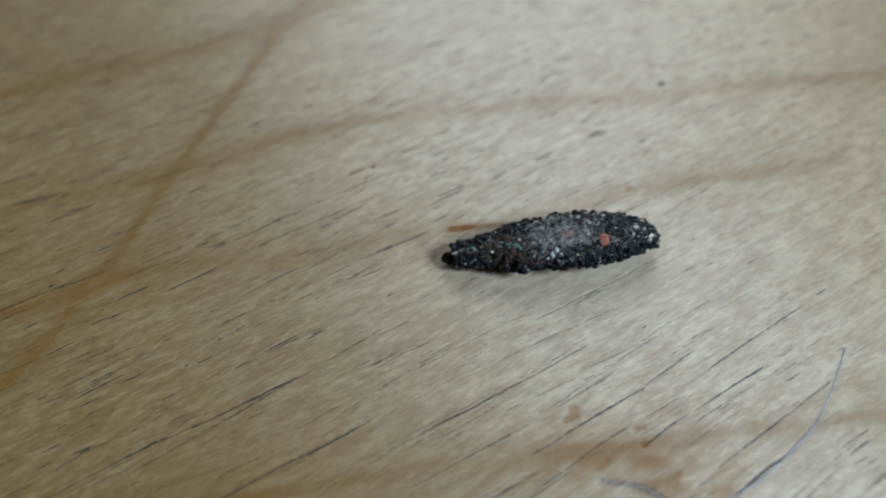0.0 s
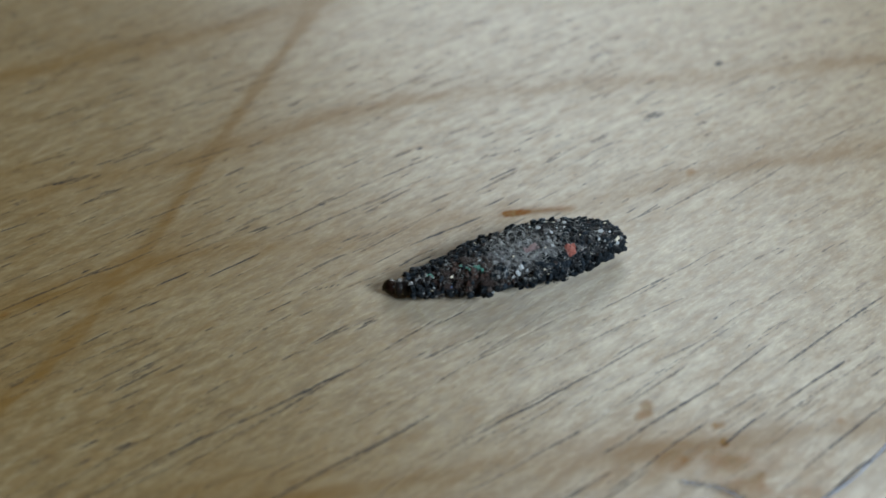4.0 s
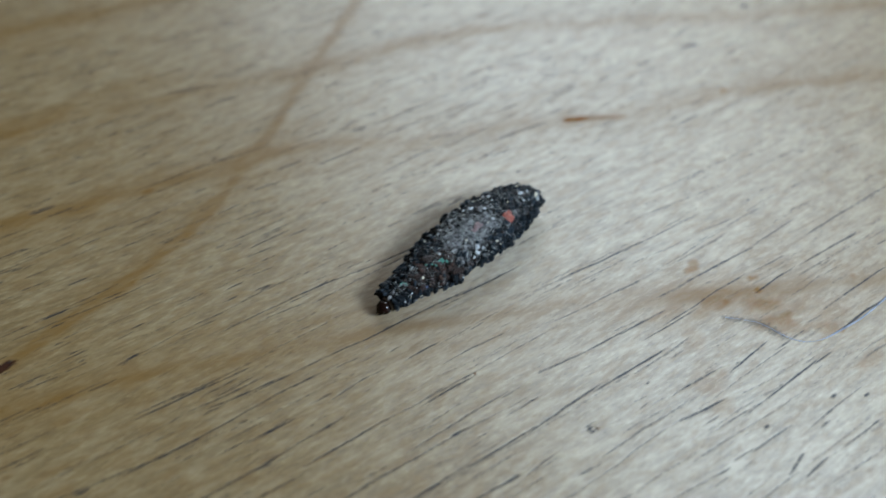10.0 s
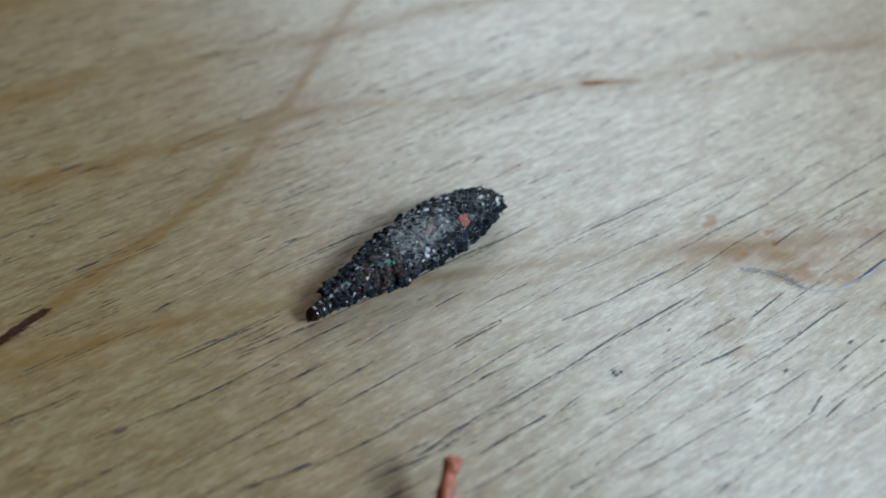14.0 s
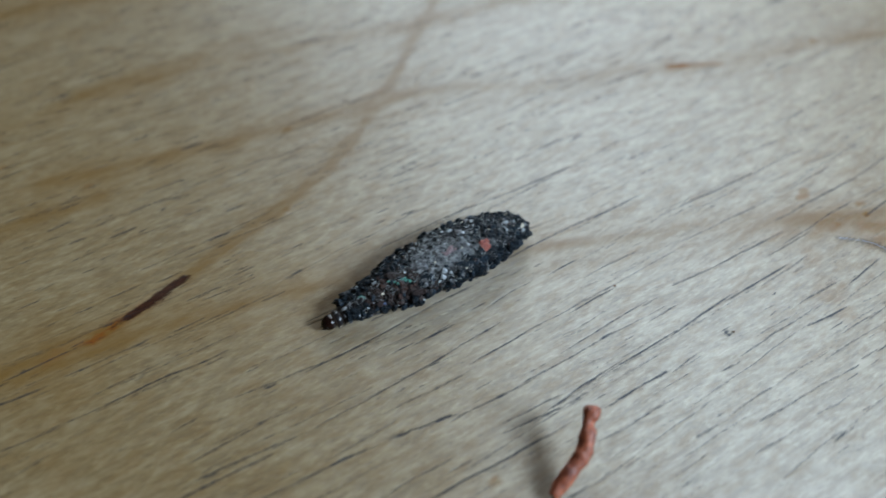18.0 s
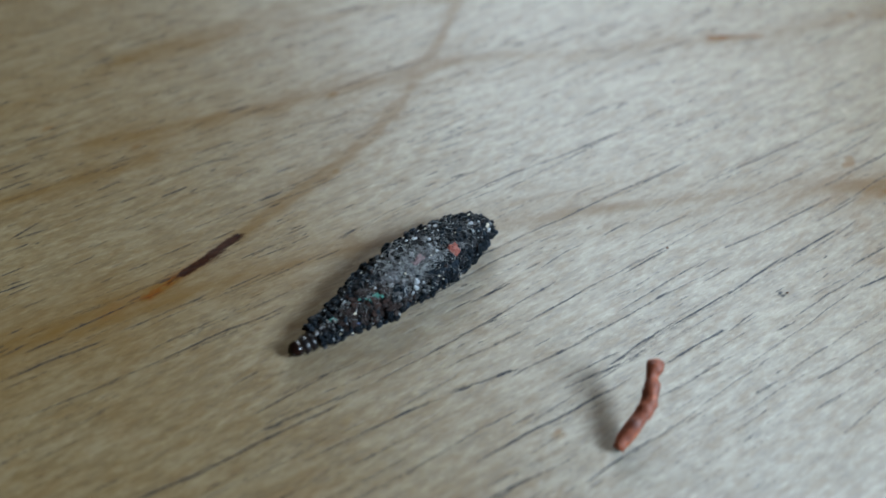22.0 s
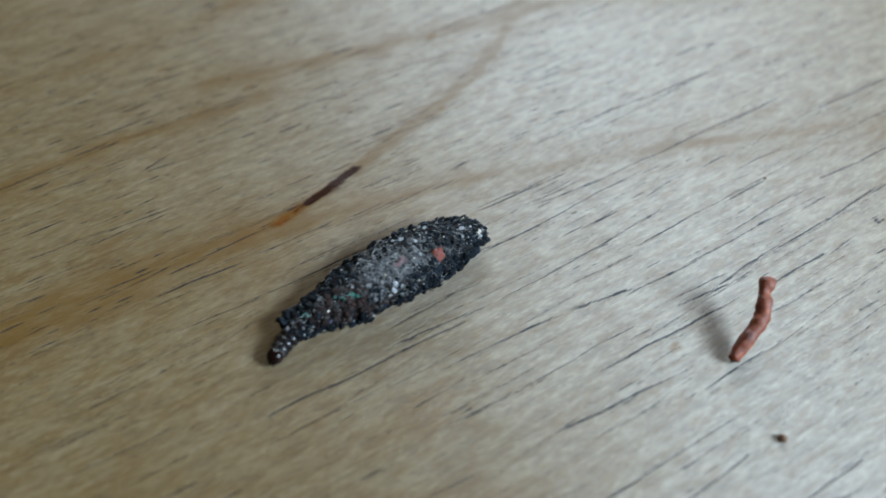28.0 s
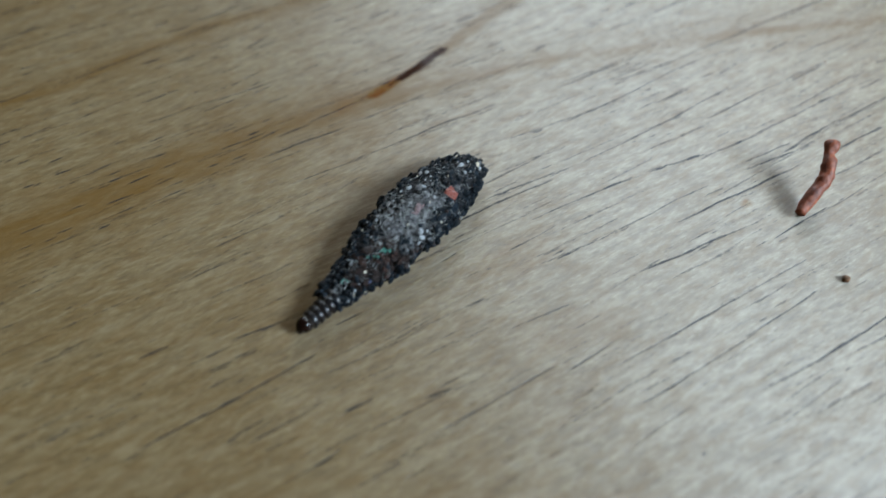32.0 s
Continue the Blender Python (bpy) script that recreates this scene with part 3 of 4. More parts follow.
def shell(x, a, lift=0.0):
    """A place on the case, in millimetres: x along it, a the angle round it from its left flank."""
    w = 0.965 * half_width(x)
    h = 0.51 * w
    raised = (0.60 if x < 0 else 0.22) * max(0.0, 0.99 - h)  # it lies on its belly, the tail clear of the wood
    ca, sa = math.cos(a), math.sin(a)
    if ca > 0:  # two swellings on one flank with a waist between them
        w += ca * (0.16 * math.exp(-((x - 2.1) / 0.7) ** 2) - 0.14 * math.exp(-((x - 0.6) / 0.5) ** 2) + 0.12 * math.exp(-((x + 2.4) / 0.9) ** 2))
    lump = 1 + 0.09 * noise.noise((x * 1.1, ca * 1.4, sa * 1.4)) + 0.11 * noise.noise((x * 2.6, ca * 3.2, 7 + sa * 3.2))
    lump += 0.07 * noise.noise((x * 5.0, ca * 6.0, 3 + sa * 6.0))
    y, z = (w * lump + lift) * ca, (h * lump + lift) * sa
    return Vector((x, bend(x) + y, max(0.03, h * 0.92 + 0.04 + raised + z)))


bagworm = tagged(new("bagworm"), "bagworm larva dragging a dark gritty spindle case over the wood", "insect")


def silk_case():
    bm = bmesh.new()
    rows, cols = 96, 48
    rings = []
    for i in range(rows + 1):
        x = -6.3 + 12.1 * i / rows
        rings.append([bm.verts.new(shell(x, 2 * math.pi * j / cols, -0.06) * MM) for j in range(cols)])
    for r, s in zip(rings, rings[1:]):
        for j in range(cols):
            bm.faces.new((r[j], s[j], s[(j + 1) % cols], r[(j + 1) % cols]))
    bm.faces.new(rings[0])
    inner = [bm.verts.new(Vector((5.0, v.co.y / MM * 0.7, 0.5 + (v.co.z / MM - 0.5) * 0.7)) * MM) for v in rings[-1]]
    for j in range(cols):
        bm.faces.new((rings[-1][j], inner[j], inner[(j + 1) % cols], rings[-1][(j + 1) % cols]))
    bm.faces.new(inner[::-1])
    bmesh.ops.recalc_face_normals(bm, faces=bm.faces[:])
    ob = smooth(part("case", bm, SILK, bagworm, "spindle-shaped silk case covered with dark grit and sand"))
    for name, cx, cy, rx, ry in (("felt", -0.3, 0.30, 2.5, 0.85), ("earth", 2.9, 0.45, 1.9, 0.85)):
        at = ob.data.attributes.new(name, "FLOAT", "POINT")
        for v, d in zip(ob.data.vertices, at.data):
            x, y, z = v.co / MM
            e = ((x - cx) / rx) ** 2 + ((y - cy) / ry) ** 2 + 0.5 * noise.noise((x * 1.8, y * 1.8, 4.0))
            d.value = max(0.0, min(1.0, (1.15 - e) * 1.8)) if z > 0.6 else 0.0
    return ob


case = silk_case()


def pebble_mesh(name, seed, flat=1.0, sub=1, rag=0.2):
    r = random.Random(seed)
    bm = bmesh.new()
    bmesh.ops.create_icosphere(bm, subdivisions=sub, radius=1.0)
    sq = Vector((r.uniform(0.8, 1.35), r.uniform(0.65, 1.1), flat * r.uniform(0.6, 0.95)))
    for v in bm.verts:
        k = 1 + r.uniform(-rag, rag)
        v.co = Vector((v.co.x * sq.x * k, v.co.y * sq.y * k, v.co.z * sq.z * k))
    me = bpy.data.meshes.new(name)
    bm.to_mesh(me)
    bm.free()
    return me


def zone(x, a, r):
    """What the case carries there: black, grey or brown grit."""
    top = math.sin(a)
    side = math.cos(a)
    if top > 0.1 and -2.2 < x < 1.6 and -0.55 < side - 0.06 * x < 0.75 and r.random() < 0.80:
        return "grey"
    if top > 0.0 and 0.6 < x < 4.6 and -0.25 < side and r.random() < 0.8:
        return "brown"
    return r.choices(("black", "grey", "brown"), (0.88, 0.06, 0.06))[0]


def outward(x, a, r):
    up = Vector((-0.15 * x / 6, math.cos(a), math.sin(a) * 1.5)).normalized()
    q = up.to_track_quat("Z", "Y").to_matrix().to_4x4()
    return q @ Matrix.Rotation(r.uniform(0, 6.28), 4, "Z")


def cover_case():
    r = random.Random(11)
    unit = {}
    for k in range(6):
        me = pebble_mesh("grit_shape", 40 + k)
        co = np.empty(len(me.vertices) * 3, np.float32)
        me.vertices.foreach_get("co", co)
        tri = np.empty(len(me.polygons) * 3, np.int32)
        me.polygons.foreach_get("vertices", tri)
        unit[k] = (co.reshape(-1, 3), tri.reshape(-1, 3))
        bpy.data.meshes.remove(me)
    heaps = {"black": ([], []), "grey": ([], []), "brown": ([], [])}
    for n in range(3600):
        x = r.uniform(-6.3, 5.8)
        if r.random() > half_width(x) / 1.93 + 0.12:
            continue
        a = r.uniform(-0.35, math.pi + 0.35)
        size = 0.03 + 0.11 * r.random() ** 3
        if math.sin(a) > 0.45 and -2.0 < x < 1.4 and r.random() < 0.5:
            continue
        if math.sin(a) > 0.2 and -2.4 < x < 1.8 and r.random() < 0.55:
            size *= 0.6
        if x < -5 or abs(math.sin(a)) < 0.35:
            size *= 1.25
        m = Matrix.Translation(shell(x, a, 0.02)) @ outward(x, a, r) @ Matrix.Scale(size, 4)
        co, tri = unit[n % 6]
        vs, fs = heaps[zone(x, a, r)]
        mm = np.array(m)
        vs.append((co @ mm[:3, :3].T + mm[:3, 3]) * MM)
        fs.append(tri + (len(vs) - 1) * len(co))
    for n in range(1800):  # dust in the matted patches on top
        x, a = r.uniform(-3.0, 5.2), r.uniform(0.45, math.pi - 0.7)
        m = Matrix.Translation(shell(x, a, 0.0)) @ outward(x, a, r) @ Matrix.Scale(0.018 + 0.035 * r.random() ** 2, 4)
        co, tri = unit[n % 6]
        vs, fs = heaps[r.choices(("black", "grey", "brown"), (0.45, 0.4 if x < 1.5 else 0.10, 0.15 if x < 1.5 else 0.45))[0]]
        mm = np.array(m)
        vs.append((co @ mm[:3, :3].T + mm[:3, 3]) * MM)
        fs.append(tri + (len(vs) - 1) * len(co))
    for kind, mat, label in (("black", SOOT, "fine black grit"), ("grey", GREY, "fine grey grit"), ("brown", BROWN, "fine brown grit")):
        vs, fs = heaps[kind]
        me = bpy.data.meshes.new("grit")
        me.from_pydata(np.concatenate(vs).tolist(), [], np.concatenate(fs).tolist())
        me.materials.append(mat)
        ob = new("grit", me)
        ob.parent = case
        tagged(ob, label, kind="stuff")
    shapes = {}
    for key, mat in (("black", SOOT_1), ("grey", GREY_1), ("brown", BROWN_1), ("quartz", QUARTZ), ("cream", CREAM), ("red", BRICK_RED),
                     ("green", GREEN), ("blue", BLUE), ("rose", ROSE)):
        shapes[key] = []
        for k in range(3):
            flake = key in ("red", "green", "rose", "quartz", "cream")
            me = pebble_mesh("grain_" + key, 70 + k + len(shapes) * 5, 0.75, 1 if flake else 2, 0.35 if flake else 0.2)
            me.polygons.foreach_set("use_smooth", [not flake] * len(me.polygons))
            me.materials.append(mat)
            shapes[key].append(me)

    def grain(name, key, x, a, size, stretch=(1, 1, 1), lift=0.03):
        ob = new(name, shapes[key][r.randrange(3)])
        ob.parent = case
        w = shell(x, a, lift)
        ob.matrix_local = Matrix.Translation(w * MM) @ outward(x, a, r) @ Matrix.Diagonal((*[size * s * MM for s in stretch], 1))
        return ob

    def at_y(x, y):
        """The angle at which the case's upper side has this y."""
        return math.acos(max(-1, min(1, (y - bend(x)) / half_width(x))))

    for n in range(110):
        x = r.uniform(-5.9, 5.8)
        a = r.uniform(-0.2, math.pi + 0.2)
        key = zone(x, a, r)
        if r.random() < 0.12:
            key = r.choice(("quartz", "cream", "cream", "blue"))
        grain("sand_grain", key, x, a, r.uniform(0.09, 0.19) if key in ("black", "brown", "grey") else r.uniform(0.05, 0.11))
    for n in range(170):  # dark grains that stand out along both flanks and the tail
        x = r.uniform(-6.1, 5.4)
        a = r.choice((r.uniform(-0.25, 0.40), r.uniform(math.pi - 0.65, math.pi + 0.25)))
        grain("sand_grain", "black", x, a, r.uniform(0.10, 0.25), (1, 1, 1.2), 0.08)
    for n in range(46):  # flat bits of bark laid over the front half
        x, a = r.gauss(2.9, 0.95), r.uniform(0.35, 2.2)
        if 1.0 < x < 4.9:
            grain("bark_flake", "brown" if n % 3 else "black", x, a, r.uniform(0.10, 0.22), (1.2, 0.8, 0.35), 0.04)
    for n in range(40):  # matted grey bits of the middle
        x, a = r.gauss(-0.5, 0.95), r.gauss(1.55, 0.34)
        grain("felt_flake", "grey", x, a, r.uniform(0.07, 0.15), (1.25, 0.8, 0.3), 0.03)
    for n in range(34):  # dark and cream grains towards the tail
        x, a = r.uniform(-6.0, -3.0), r.uniform(0.2, 2.9)
        grain("sand_grain", r.choice(("black", "black", "grey", "cream")), x, a, r.uniform(0.07, 0.17), (1, 1, 0.8), 0.06)
    # black flakes paint in the dark gaps of the case; the brown are bark
    for x, y, s, key in ((1.25, 0.95, 0.34, "black"), (0.95, 1.2, 0.22, "black"), (-0.9, 1.25, 0.24, "black"), (-1.3, 1.4, 0.22, "black"), (-1.7, 1.3, 0.26, "black"), (-1.4, 0.95, 0.20, "black"),
                         (-2.3, 1.5, 0.22, "black"), (-2.0, 1.15, 0.18, "black"), (2.6, -0.2, 0.36, "brown"), (3.9, 0.8, 0.34, "brown"), (3.7, 0.2, 0.30, "brown"), (3.2, -0.4, 0.28, "brown"), (1.9, 1.3, 0.30, "brown")):
        grain("bark_flake", key, x, at_y(x, y), s, (1.25, 0.85, 0.35), 0.04)
    for x in (4.2, 4.6, 5.0, 5.4, 5.7):  # ridged collar at the mouth
        for k in range(10):
            grain("sand_grain", "black" if k % 4 else "grey", x + r.uniform(-0.05, 0.05), 0.0 + k * 0.35 + r.uniform(-0.1, 0.1), r.uniform(0.10, 0.16), (0.7, 1.3, 1.2), 0.09)
    for x, y, s in ((-2.68, 0.86, 0.40), (-2.90, 0.75, 0.20)):
        tagged(grain("paint_flake", "red", x, at_y(x, y), s, (0.85, 1.15, 0.35), 0.07), "brick-red paint flake")
    for x, y, s in ((-0.85, 0.2, 0.28), (-0.45, 0.3, 0.2), (-1.1, 0.35, 0.18)):
        grain("paint_flake", "rose", x, at_y(x, y), s, (1.2, 0.8, 0.4), 0.05)
    for x, y, s in ((0.1, 1.12, 0.22), (0.35, 1.35, 0.19), (-0.15, 1.4, 0.13), (0.6, 1.5, 0.11), (3.05, 1.2, 0.22), (2.75, 1.5, 0.14), (1.8, 1.65, 0.16), (-2.2, -0.5, 0.15), (-1.7, -1.1, 0.17),
                    (-1.3, -1.3, 0.12), (-4.9, 0.0, 0.14), (-5.4, 0.1, 0.09), (-5.6, 0.75, 0.10), (-4.6, 0.5, 0.09), (-3.6, 1.35, 0.13), (-3.2, -1.0, 0.12), (0.9, -1.2, 0.12), (2.0, 0.05, 0.09),
                    (-1.9, 0.45, 0.10), (4.6, 0.5, 0.10), (3.5, -0.8, 0.11), (5.2, 0.55, 0.12)):
        tagged(grain("quartz_grain", "quartz", x, at_y(x, y), s, (1, 1, 0.7), 0.06), "pale glassy quartz grain")
    for n in range(95):  # small bright grains, partly in place of specular white dots
        x, a = r.uniform(-5.6, 5.2), r.uniform(0.2, math.pi - 0.3)
        grain("quartz_grain", r.choice(("quartz", "quartz", "cream", "grey")), x, a, r.uniform(0.03, 0.065), (1.2, 0.9, 0.8), 0.05)
    for x, y, s in ((2.15, 0.45, 0.14), (2.05, 0.62, 0.09), (2.35, 0.33, 0.07), (2.62, 0.42, 0.10), (2.75, 0.22, 0.06), (4.65, -0.2, 0.17), (4.5, -0.05, 0.08), (3.0, 0.0, 0.07), (1.9, 0.8, 0.06), (2.5, 0.75, 0.05)):
        tagged(grain("paint_flake", "green", x, at_y(x, y), s, (1, 1, 0.5), 0.06), "sea-green paint flake")


cover_case()


def silk_fibres():
    """Short pale strands felted into the grey patch and over the grit."""
    r = random.Random(23)
    verts, faces = [], []
    for n in range(800):
        x, a = r.gauss(-0.3, 1.2) if n % 2 else r.uniform(-5.6, 5.2), r.gauss(1.4, 0.7)
        if not -5.6 < x < 5.2 or not 0.2 < a < 2.9:
            continue
        dx, da, lift = r.uniform(-0.16, 0.16), r.uniform(-0.11, 0.11), r.uniform(0.03, 0.12)
        for k in range(4):
            p = shell(x + dx * k + 0.05 * math.sin(k * 1.7 + n), a + da * k, lift + 0.05 * math.sin(k + n))
            w = 0.005 + 0.004 * r.random()
            b = len(verts)
            verts += [(p + Vector(q) * w) * MM for q in ((1, 0, 0), (-0.5, 0.87, 0), (-0.3, -0.5, 0.9))]
            if k:
                faces += [(b - 3 + j, b - 3 + (j + 1) % 3, b + (j + 1) % 3, b + j) for j in range(3)]
    me = bpy.data.meshes.new("silk_fibre")
    me.from_pydata(verts, [], faces)
    me.materials.append(FIBRE)
    ob = new("silk_fibre", me)
    ob.parent = case
    tagged(ob, "fine pale silk strands", kind="stuff")


silk_fibres()


def ring_shape(bm, length, radius, a0, a1, bulge=0.12, cols=14):
    """A short barrel along x, from angle a0 to a1 round it, in millimetres."""
    n = 5
    grid = []
    full = abs(a1 - a0 - 2 * math.pi) < 1e-6
    steps = cols if full else cols + 1
    for i in range(n):
        f = i / (n - 1) * 2 - 1
        rad = radius * (1 - bulge * f * f)
        row = []
        for j in range(steps):
            a = a0 + (a1 - a0) * j / cols
            row.append(bm.verts.new(Vector((f * length / 2, rad * math.cos(a), rad * 0.92 * math.sin(a))) * MM))
        grid.append(row)
    for r, s in zip(grid, grid[1:]):
        for j in range(steps if full else steps - 1):
            bm.faces.new((r[j], s[j], s[(j + 1) % steps], r[(j + 1) % steps]))
    if full:
        bm.faces.new(grid[0])
        bm.faces.new(grid[-1][::-1])
    bmesh.ops.recalc_face_normals(bm, faces=bm.faces[:])


SEGMENTS = []
SEG_GAP = 0.36


def larva():
    bm = bmesh.new()
    bmesh.ops.create_uvsphere(bm, u_segments=18, v_segments=12, radius=1.0)
    for v in bm.verts:
        x, y, z = v.co
        k = 1 - 0.18 * max(0.0, x)
        v.co = Vector((x * 0.45, y * 0.46 * k - 0.03 * y * abs(y), z * 0.40 * k + 0.02)) * MM
        if abs(y) < 0.25 and z > 0:
            v.co.z -= 0.03 * MM * (1 - abs(y) / 0.25)
    head = smooth(part("head", bm, HEAD_SHELL, bagworm, "glossy dark brown head capsule"))
    for s in (-1, 1):
        bm = bmesh.new()
        bmesh.ops.create_cone(bm, cap_ends=True, segments=8, radius1=0.09 * MM, radius2=0.03 * MM, depth=0.22 * MM,
                              matrix=pose(0.40 * MM, s * 0.11 * MM, -0.10 * MM, 0, 100, -s * 20))
        smooth(part("mandible", bm, CHITIN, head))
        bm = bmesh.new()
        bmesh.ops.create_icosphere(bm, subdivisions=2, radius=0.05 * MM, matrix=pose(0.24 * MM, s * 0.29 * MM, 0.10 * MM))
        smooth(part("eye", bm, CHITIN, head))
    for i in range(5):
        rad = 0.45 + 0.035 * i
        bm = bmesh.new()
        ring_shape(bm, 0.46, rad, 0, 2 * math.pi, 0.22)
        seg = smooth(part("body_segment", bm, SKIN, bagworm, "pale ringed body segment with a dark plate"))
        bm = bmesh.new()
        ring_shape(bm, 0.33, rad + 0.045, radians(-15), radians(86), 0.10, 9)
        smooth(part("back_plate", bm, CHITIN, seg))
        bm = bmesh.new()
        ring_shape(bm, 0.33, rad + 0.045, radians(94), radians(195), 0.10, 9)
        smooth(part("back_plate", bm, CHITIN, seg))
        if i < 3:
            for s in (-1, 1):
                bm = bmesh.new()
                bmesh.ops.create_cone(bm, cap_ends=True, segments=7, radius1=0.08 * MM, radius2=0.025 * MM, depth=0.30 * MM,
                                      matrix=pose(0.06 * MM, s * 0.30 * MM, -0.30 * MM, s * -165, 12, 0))
                smooth(part("leg", bm, CHITIN, seg))
        SEGMENTS.append(seg)
    return head


head = larva()


# ---- loose things on the table ----
def twig():
    line = [Vector(p) for p in ((0.19, -17.31, 0.26), (0.49, -16.9, 0.5), (0.89, -16.43, 0.8), (1.35, -15.95, 1.1), (1.65, -15.47, 1.4), (1.83, -14.96, 1.65), (1.88, -14.37, 1.9), (2.09, -13.81, 2.1))]
    radii = (0.30, 0.36, 0.38, 0.40, 0.41, 0.40, 0.33, 0.39)
    pts = []
    for i in range(len(line) - 1):
        for k in range(5):
            f = k / 5
            pts.append((line[i].lerp(line[i + 1], f), radii[i] * (1 - f) + radii[i + 1] * f))
    pts.append((line[-1], radii[-1]))
    pts.append((line[-1] + Vector((0.03, 0.12, 0.07)), 0.35))
    pts.append((line[-1] + Vector((0.04, 0.20, 0.12)), 0.14))
    bm = bmesh.new()
    cols, rings = 16, []
    for i, (p, rad) in enumerate(pts):
        q, o = pts[min(i + 1, len(pts) - 1)][0], pts[max(i - 1, 0)][0]
        d = (q - o).normalized()
        sx = d.cross(Vector((0, 0, 1))).normalized()
        sy = sx.cross(d)
        row = []
        for j in range(cols):
            a = 2 * math.pi * j / cols
            k = 1 + 0.26 * noise.noise((p.x * 2.1, p.y * 2.1, math.cos(a) * 1.2)) + 0.14 * noise.noise((p.x * 5, p.y * 5, 3 + math.sin(a) * 2)) - (0.16 if i in (29, 30) else 0.06 if i in (28, 31) else 0)
            row.append(bm.verts.new((p + (sx * math.cos(a) + sy * math.sin(a)) * rad * k) * MM))
        rings.append(row)
    for r, s in zip(rings, rings[1:]):
        for j in range(cols):
            bm.faces.new((r[j], s[j], s[(j + 1) % cols], r[(j + 1) % cols]))
    bm.faces.new(rings[0])
    bm.faces.new(rings[-1])
    bmesh.ops.recalc_face_normals(bm, faces=bm.faces[:])
    ob = tagged(smooth(part("twig", bm, TERRACOTTA)), "short curved terracotta-brown twig standing tilted on the wood", "twig")
    return ob


twig()


def crumb(x, y, size, seed, label):
    r = random.Random(seed)
    bm = bmesh.new()
    bmesh.ops.create_icosphere(bm, subdivisions=2, radius=1.0)
    for v in bm.verts:
        k = 1 + 0.35 * noise.noise(v.co * 1.7 + Vector((seed, 0, 0))) + r.uniform(-0.06, 0.06)
        v.co = Vector((v.co.x * k * size, v.co.y * k * size * 0.8, max(-0.4, v.co.z * k * 0.7) * size)) * MM
    ob = smooth(part("crumb", bm, CRUMB))
    ob.location = (x * MM, y * MM, 0.34 * size * MM)
    return tagged(ob, label, "crumb")


crumb(1.7, -21.45, 0.24, 3, "small dark brown crumb lying on the wood")
crumb(4.6, -4.5, 0.075, 5, "tiny dark brown crumb lying on the wood")
crumb(10.6, -7.6, 0.07, 8, "tiny dark brown crumb lying on the wood")


def silk_thread():
    pts = ((18.29, -0.62), (19.56, -0.78), (20.36, -1.09), (21.0, -1.69), (21.93, -2.22), (23.1, -2.11), (24.49, -1.28), (25.89, -0.45), (27.6, 1.0), (29.0, 2.2), (30.5, 4.3), (32.0, 7.0))
    cu = bpy.data.curves.new("silk_thread", "CURVE")
    cu.dimensions, cu.bevel_depth, cu.bevel_resolution = "3D", 0.042 * MM, 2
    sp = cu.splines.new("NURBS")
    sp.points.add(len(pts) - 1)
    for p, (x, y) in zip(sp.points, pts):
        p.co = (x * MM, y * MM, -0.03 * MM, 1)
        p.radius = 1.0 + 0.6 * math.sin(x * 5.1) * math.sin(x * 1.7) + (0.25 if x > 22 else -0.25)
    sp.use_endpoint_u, sp.order_u, sp.resolution_u = True, 3, 8
    tmp = new("silk_thread_line", cu)
    me = bpy.data.meshes.new_from_object(tmp.evaluated_get(bpy.context.evaluated_depsgraph_get()))
    bpy.data.objects.remove(tmp)
    bpy.data.curves.remove(cu)
    me.name = "silk_thread"
    me.materials.clear()
    me.materials.append(THREAD)
    tagged(new("silk_thread", me), "thin pale blue-grey thread lying bent on the wood", "thread")


silk_thread()


# ---- what moves ----
def body_line(tip):
    """Where the head and the segments stand for a head tip at tip, from the case's mouth outwards."""
    root, knee = Vector((4.2, -0.12, 0)), Vector((5.75, -0.16, 0))
    pts = [Vector((2.0, -0.12, 0))]
    pts += [root * (1 - f) ** 2 + knee * 2 * f * (1 - f) + tip * f * f for f in (k / 24 for k in range(25))]
    dist, out = 0.0, []
    want = [0.36] + [0.36 + 0.46 + SEG_GAP * k for k in range(5)]
    for a, b in zip(pts[::-1], pts[-2::-1]):
        step = (b - a).length
        while want and dist + step >= want[0] and step > 0:
            p = a.lerp(b, (want.pop(0) - dist) / step)
            out.append((p, math.degrees(math.atan2(a.y - b.y, a.x - b.x))))
        dist += step
    return out


